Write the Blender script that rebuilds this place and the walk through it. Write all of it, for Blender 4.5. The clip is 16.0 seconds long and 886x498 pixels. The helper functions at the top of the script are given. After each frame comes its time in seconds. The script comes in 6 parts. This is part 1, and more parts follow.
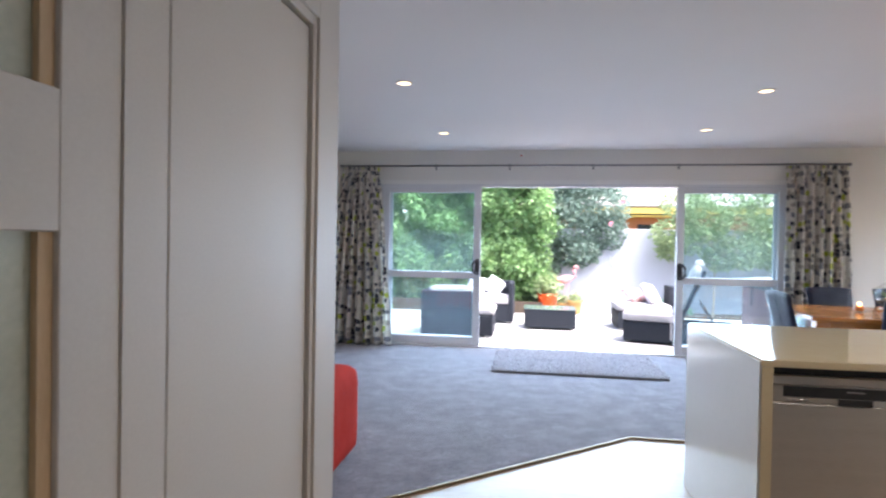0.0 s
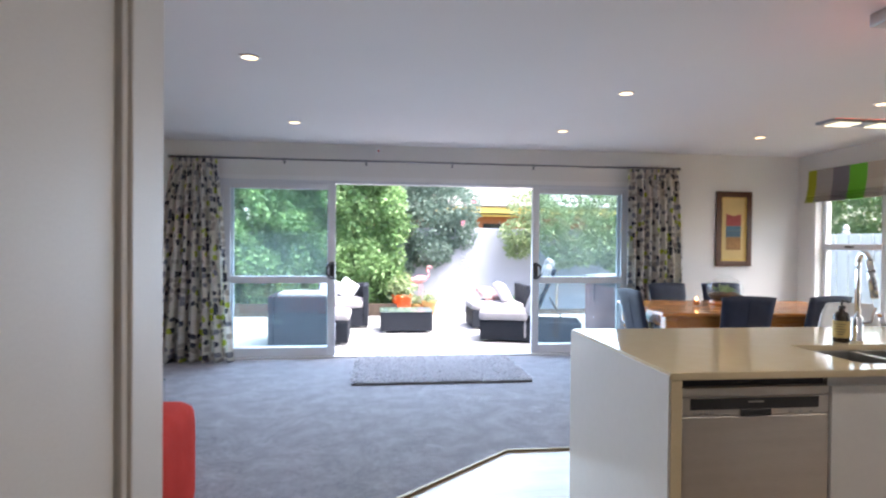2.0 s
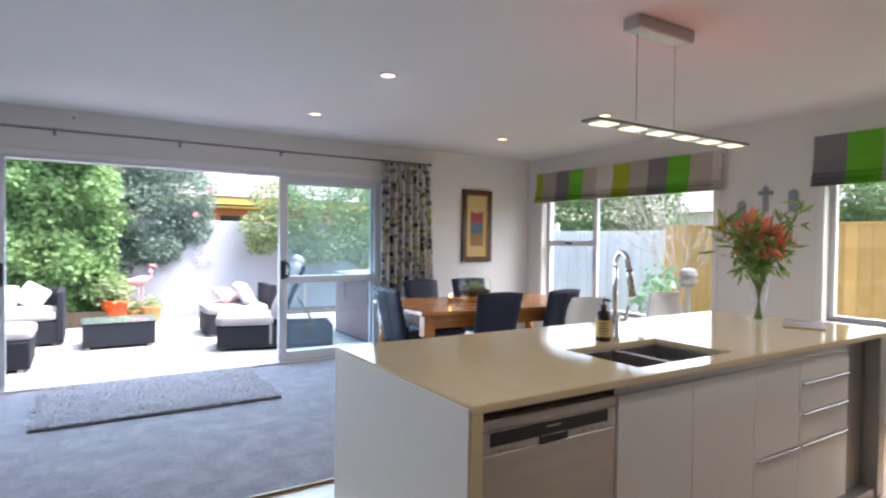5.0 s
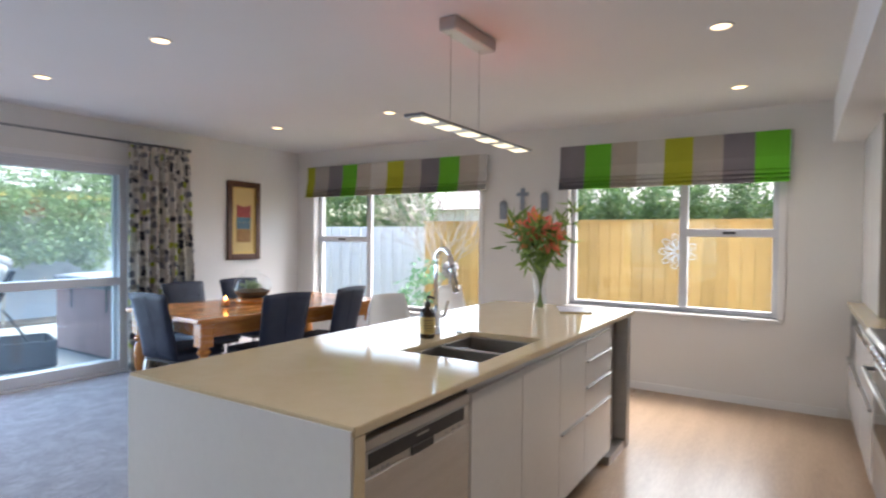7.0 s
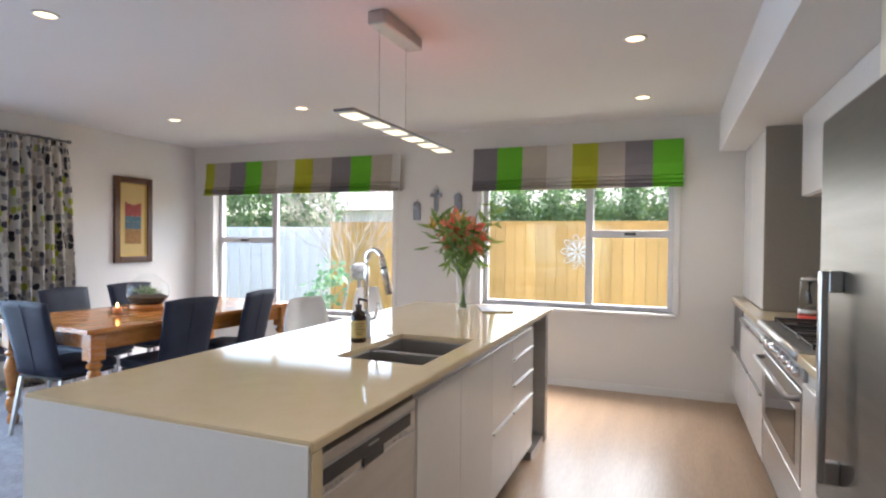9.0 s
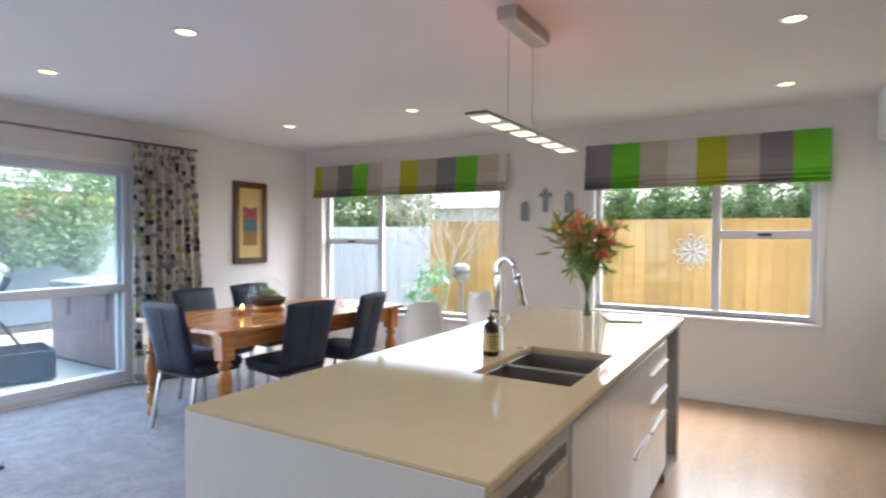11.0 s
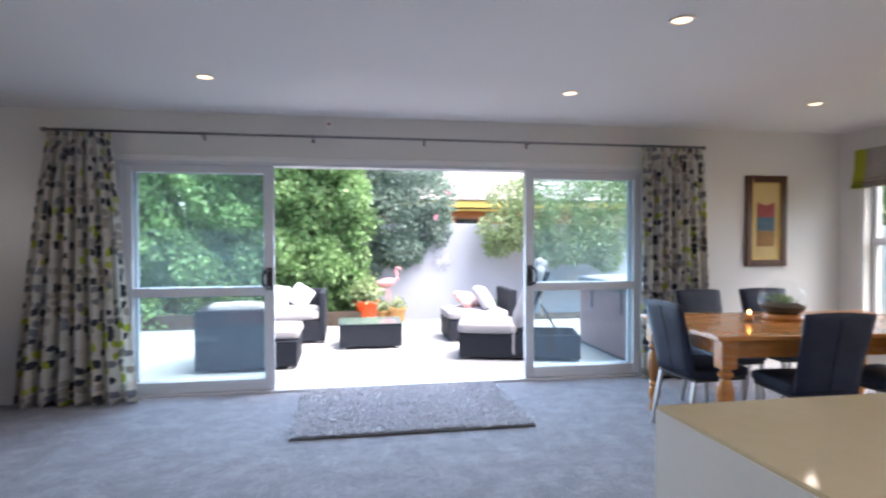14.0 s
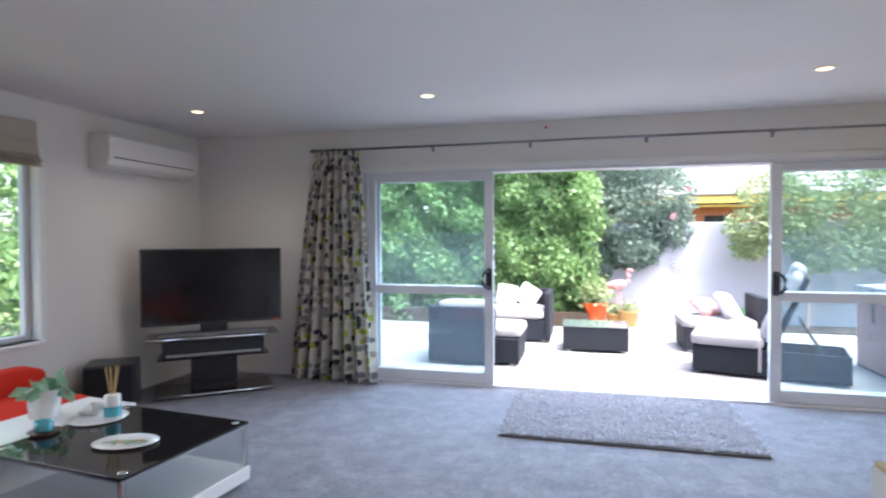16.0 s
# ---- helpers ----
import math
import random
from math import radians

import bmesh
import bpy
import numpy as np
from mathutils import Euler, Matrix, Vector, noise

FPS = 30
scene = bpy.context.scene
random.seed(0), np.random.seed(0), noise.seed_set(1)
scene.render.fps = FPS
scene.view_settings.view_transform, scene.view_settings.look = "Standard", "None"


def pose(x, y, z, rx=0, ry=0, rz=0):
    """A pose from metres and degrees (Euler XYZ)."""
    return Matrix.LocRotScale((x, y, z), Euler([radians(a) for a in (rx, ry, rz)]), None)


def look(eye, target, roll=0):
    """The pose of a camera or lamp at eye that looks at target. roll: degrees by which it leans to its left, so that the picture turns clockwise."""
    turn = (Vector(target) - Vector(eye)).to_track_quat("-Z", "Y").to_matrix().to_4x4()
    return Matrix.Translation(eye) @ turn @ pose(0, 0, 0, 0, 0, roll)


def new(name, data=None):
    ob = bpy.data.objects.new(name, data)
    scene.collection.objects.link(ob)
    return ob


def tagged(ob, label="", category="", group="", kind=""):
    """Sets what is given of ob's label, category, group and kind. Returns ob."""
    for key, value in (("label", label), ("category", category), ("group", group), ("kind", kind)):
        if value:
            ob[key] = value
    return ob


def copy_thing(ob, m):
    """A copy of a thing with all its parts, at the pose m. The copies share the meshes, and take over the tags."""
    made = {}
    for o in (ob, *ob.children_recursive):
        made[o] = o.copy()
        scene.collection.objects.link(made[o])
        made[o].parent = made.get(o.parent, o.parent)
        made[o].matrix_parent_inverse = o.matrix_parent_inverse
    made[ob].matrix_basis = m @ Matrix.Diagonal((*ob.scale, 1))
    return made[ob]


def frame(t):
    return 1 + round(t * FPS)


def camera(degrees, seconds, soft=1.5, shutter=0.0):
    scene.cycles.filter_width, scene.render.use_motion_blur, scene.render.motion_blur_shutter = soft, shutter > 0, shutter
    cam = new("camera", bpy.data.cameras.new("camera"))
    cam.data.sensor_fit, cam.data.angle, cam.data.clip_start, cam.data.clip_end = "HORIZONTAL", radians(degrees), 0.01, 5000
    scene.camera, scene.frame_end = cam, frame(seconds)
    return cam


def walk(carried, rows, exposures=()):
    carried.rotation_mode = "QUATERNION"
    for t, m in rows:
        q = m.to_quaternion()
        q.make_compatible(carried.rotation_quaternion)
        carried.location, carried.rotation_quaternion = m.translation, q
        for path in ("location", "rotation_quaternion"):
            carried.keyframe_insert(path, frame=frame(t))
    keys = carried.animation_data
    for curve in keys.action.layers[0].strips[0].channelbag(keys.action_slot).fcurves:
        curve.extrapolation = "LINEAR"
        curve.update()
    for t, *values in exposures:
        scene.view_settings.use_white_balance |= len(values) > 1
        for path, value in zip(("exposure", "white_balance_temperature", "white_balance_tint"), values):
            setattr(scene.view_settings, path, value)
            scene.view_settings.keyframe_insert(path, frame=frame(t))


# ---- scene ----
EXPOSURE = 2.53      # stops
SKY, SUN = 0.15, 3.2
DAY, LAMP = 23.5, 4.2
LEDRED_POWER = 0.55
cam = camera(76.3, 16.0, soft=2.2, shutter=0.5)
PATH = [
    (0, (1.0, 0.18, 1.324), (0.691, 2.156, 1.299), 1.0),
    (0.5, (0.95, 0.254, 1.335), (0.821, 2.249, 1.313), 0.6),
    (1, (0.888, 0.376, 1.338), (0.9, 2.376, 1.319), 0.7),
    (1.5, (0.84, 0.484, 1.342), (0.96, 2.48, 1.323), 0.7),
    (2, (0.848, 0.615, 1.348), (1.081, 2.602, 1.326), 0.5),
    (2.5, (0.908, 0.743, 1.343), (1.25, 2.713, 1.319), 0.5),
    (3, (0.977, 0.855, 1.343), (1.434, 2.802, 1.316), 0.3),
    (3.5, (1.01, 0.926, 1.35), (1.583, 2.842, 1.32), 0.3),
    (3.7, (1.009, 0.949, 1.352), (1.645, 2.845, 1.324), 0.6),
    (6, (0.896, 1.397, 1.372), (2.289, 2.831, 1.33), 0.4),
    (6.5, (0.858, 1.48, 1.366), (2.407, 2.745, 1.328), 0.6),
    (7, (0.817, 1.552, 1.371), (2.508, 2.618, 1.331), 0.6),
    (7.5, (0.807, 1.609, 1.367), (2.594, 2.507, 1.332), 0.5),
    (8, (0.798, 1.645, 1.368), (2.641, 2.42, 1.333), 0.4),
    (8.2, (0.797, 1.648, 1.365), (2.653, 2.393, 1.333), 0.6),
    (10.3, (0.79, 1.891, 1.376), (2.63, 2.673, 1.34), 0.3),
    (10.5, (0.802, 1.907, 1.388), (2.618, 2.744, 1.349), 0.4),
    (11, (0.82, 1.956, 1.417), (2.538, 2.979, 1.369), 0.3),
    (11.5, (0.853, 1.991, 1.424), (2.428, 3.222, 1.373), -0.1),
    (12, (0.882, 2.033, 1.423), (2.262, 3.479, 1.374), -0.1),
    (12.5, (0.872, 2.037, 1.429), (2.036, 3.663, 1.378), 0.3),
    (13, (0.942, 2.051, 1.391), (1.828, 3.843, 1.354), 0.0),
    (13.5, (0.904, 2.048, 1.409), (1.551, 3.94, 1.363), 0.0),
    (14, (1.009, 2.017, 1.37), (1.346, 3.988, 1.335), -0.1),
    (14.5, (1.029, 2.009, 1.386), (1.139, 4.006, 1.347), -0.1),
    (15, (1.122, 1.96, 1.411), (1.008, 3.956, 1.369), -0.3),
    (15.5, (1.154, 1.964, 1.438), (0.869, 3.942, 1.386), -0.2),
    (16, (1.241, 1.997, 1.41), (0.739, 3.933, 1.37), -0.2),
]
walk(cam, [(t, look(eye, target, roll)) for t, eye, target, roll in PATH],
     exposures=[(t, EXPOSURE + e, 6500, 16) for t, e in ((0.0, 0.17), (3.5, 0.0), (6.5, -0.12), (8.0, 0.16), (10.5, 0.16), (11.5, -0.05), (12.5, -0.26), (13.5, -0.27), (15.0, 0.02), (16.0, 0.03))])

# ---- world and sun ----
world = bpy.data.worlds.new("world")
scene.world = world
world.use_nodes = True
_sky = world.node_tree.nodes.new("ShaderNodeTexSky")
_sky.sky_type = "NISHITA"
_sky.sun_disc = False
_sky.sun_elevation, _sky.sun_rotation = radians(62), radians(115)
_sky.air_density, _sky.dust_density = 1.0, 3.0
_bg = world.node_tree.nodes["Background"]
_bg.inputs["Strength"].default_value = SKY
world.node_tree.links.new(_sky.outputs["Color"], _bg.inputs["Color"])
sun = new("sun", bpy.data.lights.new("sun", "SUN"))
sun.data.energy, sun.data.angle, sun.data.color = SUN, radians(60), (1.0, 0.97, 0.93)
sun.matrix_world = look((0, 0, 10), (0 - math.sin(radians(115)) * math.cos(radians(62)),
                                     0 - math.cos(radians(115)) * math.cos(radians(62)), 10 - math.sin(radians(62))))


# ---- materials ----
def material(name, color, rough=0.5, metal=0.0, color2=None, scale=4.0, fine=60.0, bump=0.0, bump_scale=None,
             amount=0.5, coat=0.0, stretch=(1, 1, 1), spec=0.5, per_object=0.0, sheen=0.0, rough_var=0.08):
    m = bpy.data.materials.new(name)
    m.use_nodes = True
    n, l = m.node_tree.nodes, m.node_tree.links
    b = n["Principled BSDF"]
    b.inputs["Roughness"].default_value, b.inputs["Metallic"].default_value = rough, metal
    b.inputs["Specular IOR Level"].default_value = spec
    b.inputs["Coat Weight"].default_value = coat
    b.inputs["Sheen Weight"].default_value = sheen
    tc, mp = n.new("ShaderNodeTexCoord"), n.new("ShaderNodeMapping")
    mp.inputs["Scale"].default_value = stretch
    l.new(tc.outputs["Object"], mp.inputs["Vector"])
    n1, n2 = n.new("ShaderNodeTexNoise"), n.new("ShaderNodeTexNoise")
    n1.inputs["Scale"].default_value, n2.inputs["Scale"].default_value = scale, fine
    n1.inputs["Detail"].default_value = n2.inputs["Detail"].default_value = 4
    for k in (n1, n2):
        l.new(mp.outputs["Vector"], k.inputs["Vector"])
    add = n.new("ShaderNodeMath")
    add.operation = "ADD"
    l.new(n1.outputs["Fac"], add.inputs[0])
    l.new(n2.outputs["Fac"], add.inputs[1])
    fac = n.new("ShaderNodeMapRange")
    fac.inputs["From Min"].default_value, fac.inputs["From Max"].default_value = 0.7, 1.3
    fac.inputs["To Max"].default_value = amount * 2
    l.new(add.outputs[0], fac.inputs["Value"])
    mix = n.new("ShaderNodeMix")
    mix.data_type = "RGBA"
    c2 = color2 or tuple(v * 0.88 for v in color)
    mix.inputs["A"].default_value, mix.inputs["B"].default_value = (*color, 1), (*c2, 1)
    l.new(fac.outputs[0], mix.inputs["Factor"])
    out = mix.outputs["Result"]
    if per_object:
        oi, hsv = n.new("ShaderNodeObjectInfo"), n.new("ShaderNodeHueSaturation")
        mr = n.new("ShaderNodeMapRange")
        mr.inputs["To Min"].default_value, mr.inputs["To Max"].default_value = 1 - per_object, 1 + per_object
        l.new(oi.outputs["Random"], mr.inputs["Value"])
        l.new(mr.outputs[0], hsv.inputs["Value"])
        l.new(out, hsv.inputs["Color"])
        out = hsv.outputs["Color"]
    l.new(out, b.inputs["Base Color"])
    rv = n.new("ShaderNodeMapRange")
    rv.inputs["To Min"].default_value, rv.inputs["To Max"].default_value = max(0.02, rough - rough_var), min(1, rough + rough_var)
    l.new(n1.outputs["Fac"], rv.inputs["Value"])
    l.new(rv.outputs[0], b.inputs["Roughness"])
    if bump:
        bp = n.new("ShaderNodeBump")
        bp.inputs["Strength"].default_value, bp.inputs["Distance"].default_value = bump, 0.01
        src = n2
        if bump_scale:
            src = n.new("ShaderNodeTexNoise")
            src.inputs["Scale"].default_value = bump_scale
            src.inputs["Detail"].default_value = 3
            l.new(mp.outputs["Vector"], src.inputs["Vector"])
        l.new(src.outputs["Fac"], bp.inputs["Height"])
        l.new(bp.outputs["Normal"], b.inputs["Normal"])
    return m


def glow(name, color, strength):
    m = bpy.data.materials.new(name)
    m.use_nodes = True
    b = m.node_tree.nodes["Principled BSDF"]
    b.inputs["Base Color"].default_value = (*color, 1)
    b.inputs["Emission Color"].default_value = (*color, 1)
    b.inputs["Emission Strength"].default_value = strength
    return m


def pane_glass(name, tint=(0.95, 0.98, 0.97), veil=0.0):
    m = bpy.data.materials.new(name)
    m.use_nodes = True
    n, l = m.node_tree.nodes, m.node_tree.links
    n.remove(n["Principled BSDF"])
    tr, gl, fr, mx = n.new("ShaderNodeBsdfTransparent"), n.new("ShaderNodeBsdfGlossy"), n.new("ShaderNodeLayerWeight"), n.new("ShaderNodeMixShader")
    tr.inputs["Color"].default_value = (*tint, 1)
    gl.inputs["Roughness"].default_value = 0.01
    pw, ad = n.new("ShaderNodeMath"), n.new("ShaderNodeMath")
    pw.operation, ad.operation = "POWER", "MULTIPLY_ADD"
    pw.inputs[1].default_value = 5.0
    ad.inputs[1].default_value, ad.inputs[2].default_value = 0.7, 0.035
    l.new(fr.outputs["Facing"], pw.inputs[0])
    l.new(pw.outputs[0], ad.inputs[0])
    l.new(ad.outputs[0], mx.inputs[0])
    l.new(tr.outputs[0], mx.inputs[1])
    l.new(gl.outputs[0], mx.inputs[2])
    last = mx
    # translucent blue-white mixed in for a reflection veil over the pane
    if veil:
        tl, veil_mix = n.new("ShaderNodeBsdfTranslucent"), n.new("ShaderNodeMixShader")
        tl.inputs["Color"].default_value = (0.75, 0.85, 1.0, 1)
        veil_mix.inputs[0].default_value = veil
        l.new(mx.outputs[0], veil_mix.inputs[1])
        l.new(tl.outputs[0], veil_mix.inputs[2])
        last = veil_mix
    l.new(last.outputs[0], n["Material Output"].inputs["Surface"])
    return m


def fabric_print(name):
    """Cream cloth printed with rounded leaf shapes in charcoal, grey, taupe and lime."""
    m = bpy.data.materials.new(name)
    m.use_nodes = True
    n, l = m.node_tree.nodes, m.node_tree.links
    b = n["Principled BSDF"]
    b.inputs["Roughness"].default_value = 0.9
    uv, mp = n.new("ShaderNodeUVMap"), n.new("ShaderNodeMapping")
    mp.inputs["Scale"].default_value = (2.9, 2.9, 1)
    l.new(uv.outputs[0], mp.inputs["Vector"])
    vo = n.new("ShaderNodeTexVoronoi")
    vo.voronoi_dimensions = "2D"
    vo.distance = "MINKOWSKI"
    vo.inputs["Exponent"].default_value = 3.0
    vo.inputs["Randomness"].default_value = 0.6
    wob, mixv = n.new("ShaderNodeTexNoise"), n.new("ShaderNodeMix")
    wob.inputs["Scale"].default_value = 3.0
    mixv.data_type, mixv.blend_type = "RGBA", "LINEAR_LIGHT"
    mixv.inputs["Factor"].default_value = 0.12
    l.new(mp.outputs[0], wob.inputs["Vector"])
    l.new(mp.outputs[0], mixv.inputs["A"])
    l.new(wob.outputs["Color"], mixv.inputs["B"])
    l.new(mixv.outputs["Result"], vo.inputs["Vector"])
    ramp = n.new("ShaderNodeValToRGB")
    ramp.color_ramp.interpolation = "CONSTANT"
    e = ramp.color_ramp.elements
    e[0].position, e[0].color = 0.0, (0.06, 0.062, 0.08, 1)
    e[1].position, e[1].color = 0.20, (0.26, 0.26, 0.29, 1)
    for p, c in ((0.36, (0.72, 0.68, 0.62)), (0.55, (0.46, 0.41, 0.36)), (0.70, (0.80, 0.77, 0.72)), (0.90, (0.50, 0.56, 0.08))):
        k = e.new(p)
        k.color = (*c, 1)
    sep = n.new("ShaderNodeSeparateColor")
    l.new(vo.outputs["Color"], sep.inputs[0])
    l.new(sep.outputs[0], ramp.inputs[0])
    edge = n.new("ShaderNodeMapRange")
    edge.inputs["From Min"].default_value, edge.inputs["From Max"].default_value = 0.40, 0.45
    l.new(vo.outputs["Distance"], edge.inputs["Value"])
    mix = n.new("ShaderNodeMix")
    mix.data_type = "RGBA"
    mix.inputs["B"].default_value = (0.78, 0.74, 0.67, 1)
    l.new(edge.outputs[0], mix.inputs["Factor"])
    l.new(ramp.outputs[0], mix.inputs["A"])
    l.new(mix.outputs["Result"], b.inputs["Base Color"])
    nz, bp = n.new("ShaderNodeTexNoise"), n.new("ShaderNodeBump")
    nz.inputs["Scale"].default_value = 400
    bp.inputs["Strength"].default_value, bp.inputs["Distance"].default_value = 0.2, 0.002
    l.new(nz.outputs[0], bp.inputs["Height"])
    l.new(bp.outputs[0], b.inputs["Normal"])
    return m


def leafage(name, color, color2):
    m = bpy.data.materials.new(name)
    m.use_nodes = True
    n, l = m.node_tree.nodes, m.node_tree.links
    b = n["Principled BSDF"]
    b.inputs["Roughness"].default_value = 0.45
    g, mix = n.new("ShaderNodeNewGeometry"), n.new("ShaderNodeMix")
    mix.data_type = "RGBA"
    mix.inputs["A"].default_value, mix.inputs["B"].default_value = (*color, 1), (*color2, 1)
    l.new(g.outputs["Random Per Island"], mix.inputs["Factor"])
    l.new(mix.outputs["Result"], b.inputs["Base Color"])
    tl, ms = n.new("ShaderNodeBsdfTranslucent"), n.new("ShaderNodeMixShader")
    ms.inputs[0].default_value = 0.4
    l.new(mix.outputs["Result"], tl.inputs["Color"])
    l.new(b.outputs[0], ms.inputs[1])
    l.new(tl.outputs[0], ms.inputs[2])
    l.new(ms.outputs[0], n["Material Output"].inputs["Surface"])
    return m


WALL = material("wall_paint", (0.73, 0.71, 0.68), 0.75, color2=(0.69, 0.67, 0.64), scale=1.2, fine=180, bump=0.05, amount=0.5)
CEIL = material("ceiling_paint", (0.73, 0.72, 0.72), 0.85, color2=(0.70, 0.69, 0.69), scale=0.8, fine=200, bump=0.04)
TRIM = material("trim_gloss", (0.76, 0.75, 0.74), 0.5, color2=(0.74, 0.73, 0.71), scale=2, fine=90)
CARPET = material("carpet", (0.255, 0.245, 0.29), 0.95, color2=(0.135, 0.13, 0.16), scale=6, fine=38, bump=0.9, bump_scale=170, amount=0.7, sheen=0.3)
RUGDARK = material("shag_edge", (0.10, 0.095, 0.095), 0.95, color2=(0.07, 0.065, 0.065), scale=9, fine=60)
TIMBER = material("floor_vinyl", (0.43, 0.31, 0.21), 0.30, color2=(0.34, 0.24, 0.155), scale=2.2, fine=22, stretch=(0.5, 4, 1), amount=0.55, bump=0.03, rough_var=0.06)
BRASS = material("brass_strip", (0.22, 0.16, 0.09), 0.5, 0.6, scale=8)
QUARTZ = material("quartz", (0.70, 0.585, 0.39), 0.07, color2=(0.66, 0.54, 0.345), scale=14, fine=160, amount=0.5, rough_var=0.02)
GLOSS = material("white_gloss", (0.76, 0.75, 0.73), 0.16, color2=(0.73, 0.72, 0.70), scale=2, fine=40, rough_var=0.04)
CREAM = material("cream_cabinet", (0.72, 0.66, 0.55), 0.3, scale=2, fine=60)
STEEL = material("brushed_steel", (0.50, 0.49, 0.48), 0.36, 1.0, color2=(0.43, 0.42, 0.41), scale=2, fine=30, stretch=(1, 1, 12), rough_var=0.05)
FRIDGESTEEL = material("fridge_steel", (0.15, 0.147, 0.144), 0.40, 1.0, color2=(0.13, 0.127, 0.124), scale=1.5, fine=25, stretch=(1, 1, 14), rough_var=0.05)
PANELSTEEL = material("appliance_steel", (0.62, 0.585, 0.54), 0.40, 0.7, color2=(0.55, 0.515, 0.47), scale=2, fine=30, stretch=(1, 1, 12), rough_var=0.05)
DARKSTEEL = material("dark_steel", (0.24, 0.24, 0.25), 0.35, 1.0, scale=3, fine=40)
CHROME = material("chrome", (0.78, 0.78, 0.79), 0.06, 1.0, color2=(0.72, 0.72, 0.73), scale=3, rough_var=0.03)
ALU = material("white_aluminium", (0.64, 0.65, 0.68), 0.42, color2=(0.60, 0.61, 0.64), scale=3, fine=80)
BLACK = material("black_plastic", (0.02, 0.02, 0.022), 0.35, color2=(0.03, 0.03, 0.032), scale=8)
SCREEN = material("screen", (0.012, 0.012, 0.015), 0.12, color2=(0.016, 0.016, 0.02), scale=4, rough_var=0.02)
BLACKGLASS = material("black_glass", (0.012, 0.011, 0.011), 0.03, color2=(0.015, 0.014, 0.014), scale=4, rough_var=0.01)
LEATHER = material("navy_leather", (0.021, 0.029, 0.056), 0.5, color2=(0.012, 0.017, 0.036), scale=9, fine=220, bump=0.25, amount=0.6, spec=0.3)
PINE = material("honey_pine", (0.52, 0.215, 0.05), 0.26, color2=(0.38, 0.135, 0.028), scale=3, fine=30, stretch=(1, 9, 9), amount=0.6, coat=0.3)
DARKWOOD = material("mahogany", (0.10, 0.038, 0.018), 0.35, color2=(0.06, 0.022, 0.012), scale=5, fine=50, stretch=(1, 1, 6))
GOLD = material("gilt", (0.62, 0.42, 0.12), 0.4, 0.6, scale=9)
RED = material("red_wool", (0.56, 0.030, 0.014), 0.9, color2=(0.45, 0.022, 0.010), scale=6, fine=260, bump=0.25, sheen=0.0, spec=0.15)
GLASS = pane_glass("window_glass")
THICKGLASS = pane_glass("clear_glass", (0.975, 0.988, 0.985))
# last argument: a pale blue veil standing for the haze of reflections
DOORGLASS = pane_glass("door_glass", (0.90, 0.96, 0.97), 0.007)
# the hall's warm, dimmer light is put into this white paint
HALLWHITE = material("warm_lit_hall_white", (0.57, 0.53, 0.485), 0.55, color2=(0.53, 0.49, 0.445), scale=1.5, fine=120, bump=0.03)
OBSCURE = material("obscure_glass", (0.50, 0.53, 0.45), 0.18, color2=(0.42, 0.45, 0.38), scale=3, fine=60)
TAUPE = material("taupe_panel", (0.30, 0.265, 0.225), 0.25, color2=(0.27, 0.24, 0.205), scale=1.5, fine=50)
PRINT = fabric_print("curtain_print")
LAMPON = glow("lamp_lens", (1.0, 0.74, 0.40), 0.7)
LED = glow("led_panel", (1.0, 0.90, 0.62), 0.24)
LEDRED = glow("led_edge", (1.0, 0.16, 0.06), LEDRED_POWER)
FLAME = glow("flame", (1.0, 0.42, 0.10), 5.0)
WICKER = material("charcoal_wicker", (0.024, 0.029, 0.042), 0.65, color2=(0.012, 0.015, 0.022), scale=40, fine=120, stretch=(1, 1, 3), bump=0.6, amount=0.6, spec=0.25)
CUSHION = material("grey_cushion", (0.38, 0.365, 0.38), 0.9, color2=(0.33, 0.315, 0.33), scale=5, fine=200, bump=0.15)
PILLOW = material("white_pillow", (0.62, 0.63, 0.66), 0.9, color2=(0.45, 0.52, 0.62), scale=14, fine=90)
DECK = material("deck_board", (0.37, 0.37, 0.375), 0.7, color2=(0.29, 0.29, 0.30), scale=3, fine=60, stretch=(1, 8, 1), per_object=0.1, bump=0.2)
# white plaster greyed and blued, so its shade sits in the colour
PLASTER = material("shaded_white_plaster", (0.43, 0.445, 0.485), 0.85, color2=(0.365, 0.38, 0.42), scale=1.5, fine=50, bump=0.3, amount=0.5)
FENCEWOOD = material("fence_wood", (0.57, 0.36, 0.135), 0.75, color2=(0.46, 0.275, 0.09), scale=4, fine=30, stretch=(1, 6, 0.6), per_object=0.14, bump=0.2)
FENCEWHITE = material("fence_white", (0.70, 0.71, 0.74), 0.6, color2=(0.62, 0.64, 0.68), scale=4, fine=60, per_object=0.05)
GRASS = material("lawn", (0.10, 0.14, 0.05), 0.95, color2=(0.14, 0.12, 0.07), scale=2, fine=40, bump=0.5)
SOIL = material("soil", (0.09, 0.065, 0.045), 0.95, color2=(0.05, 0.038, 0.028), scale=9, fine=60, bump=0.8)
BARK = material("bark", (0.16, 0.11, 0.075), 0.9, color2=(0.09, 0.06, 0.04), scale=12, fine=60, stretch=(1, 1, 0.3), bump=0.8)
PALEBARK = material("pale_bark", (0.50, 0.42, 0.33), 0.9, color2=(0.38, 0.31, 0.24), scale=12, fine=60, bump=0.5)
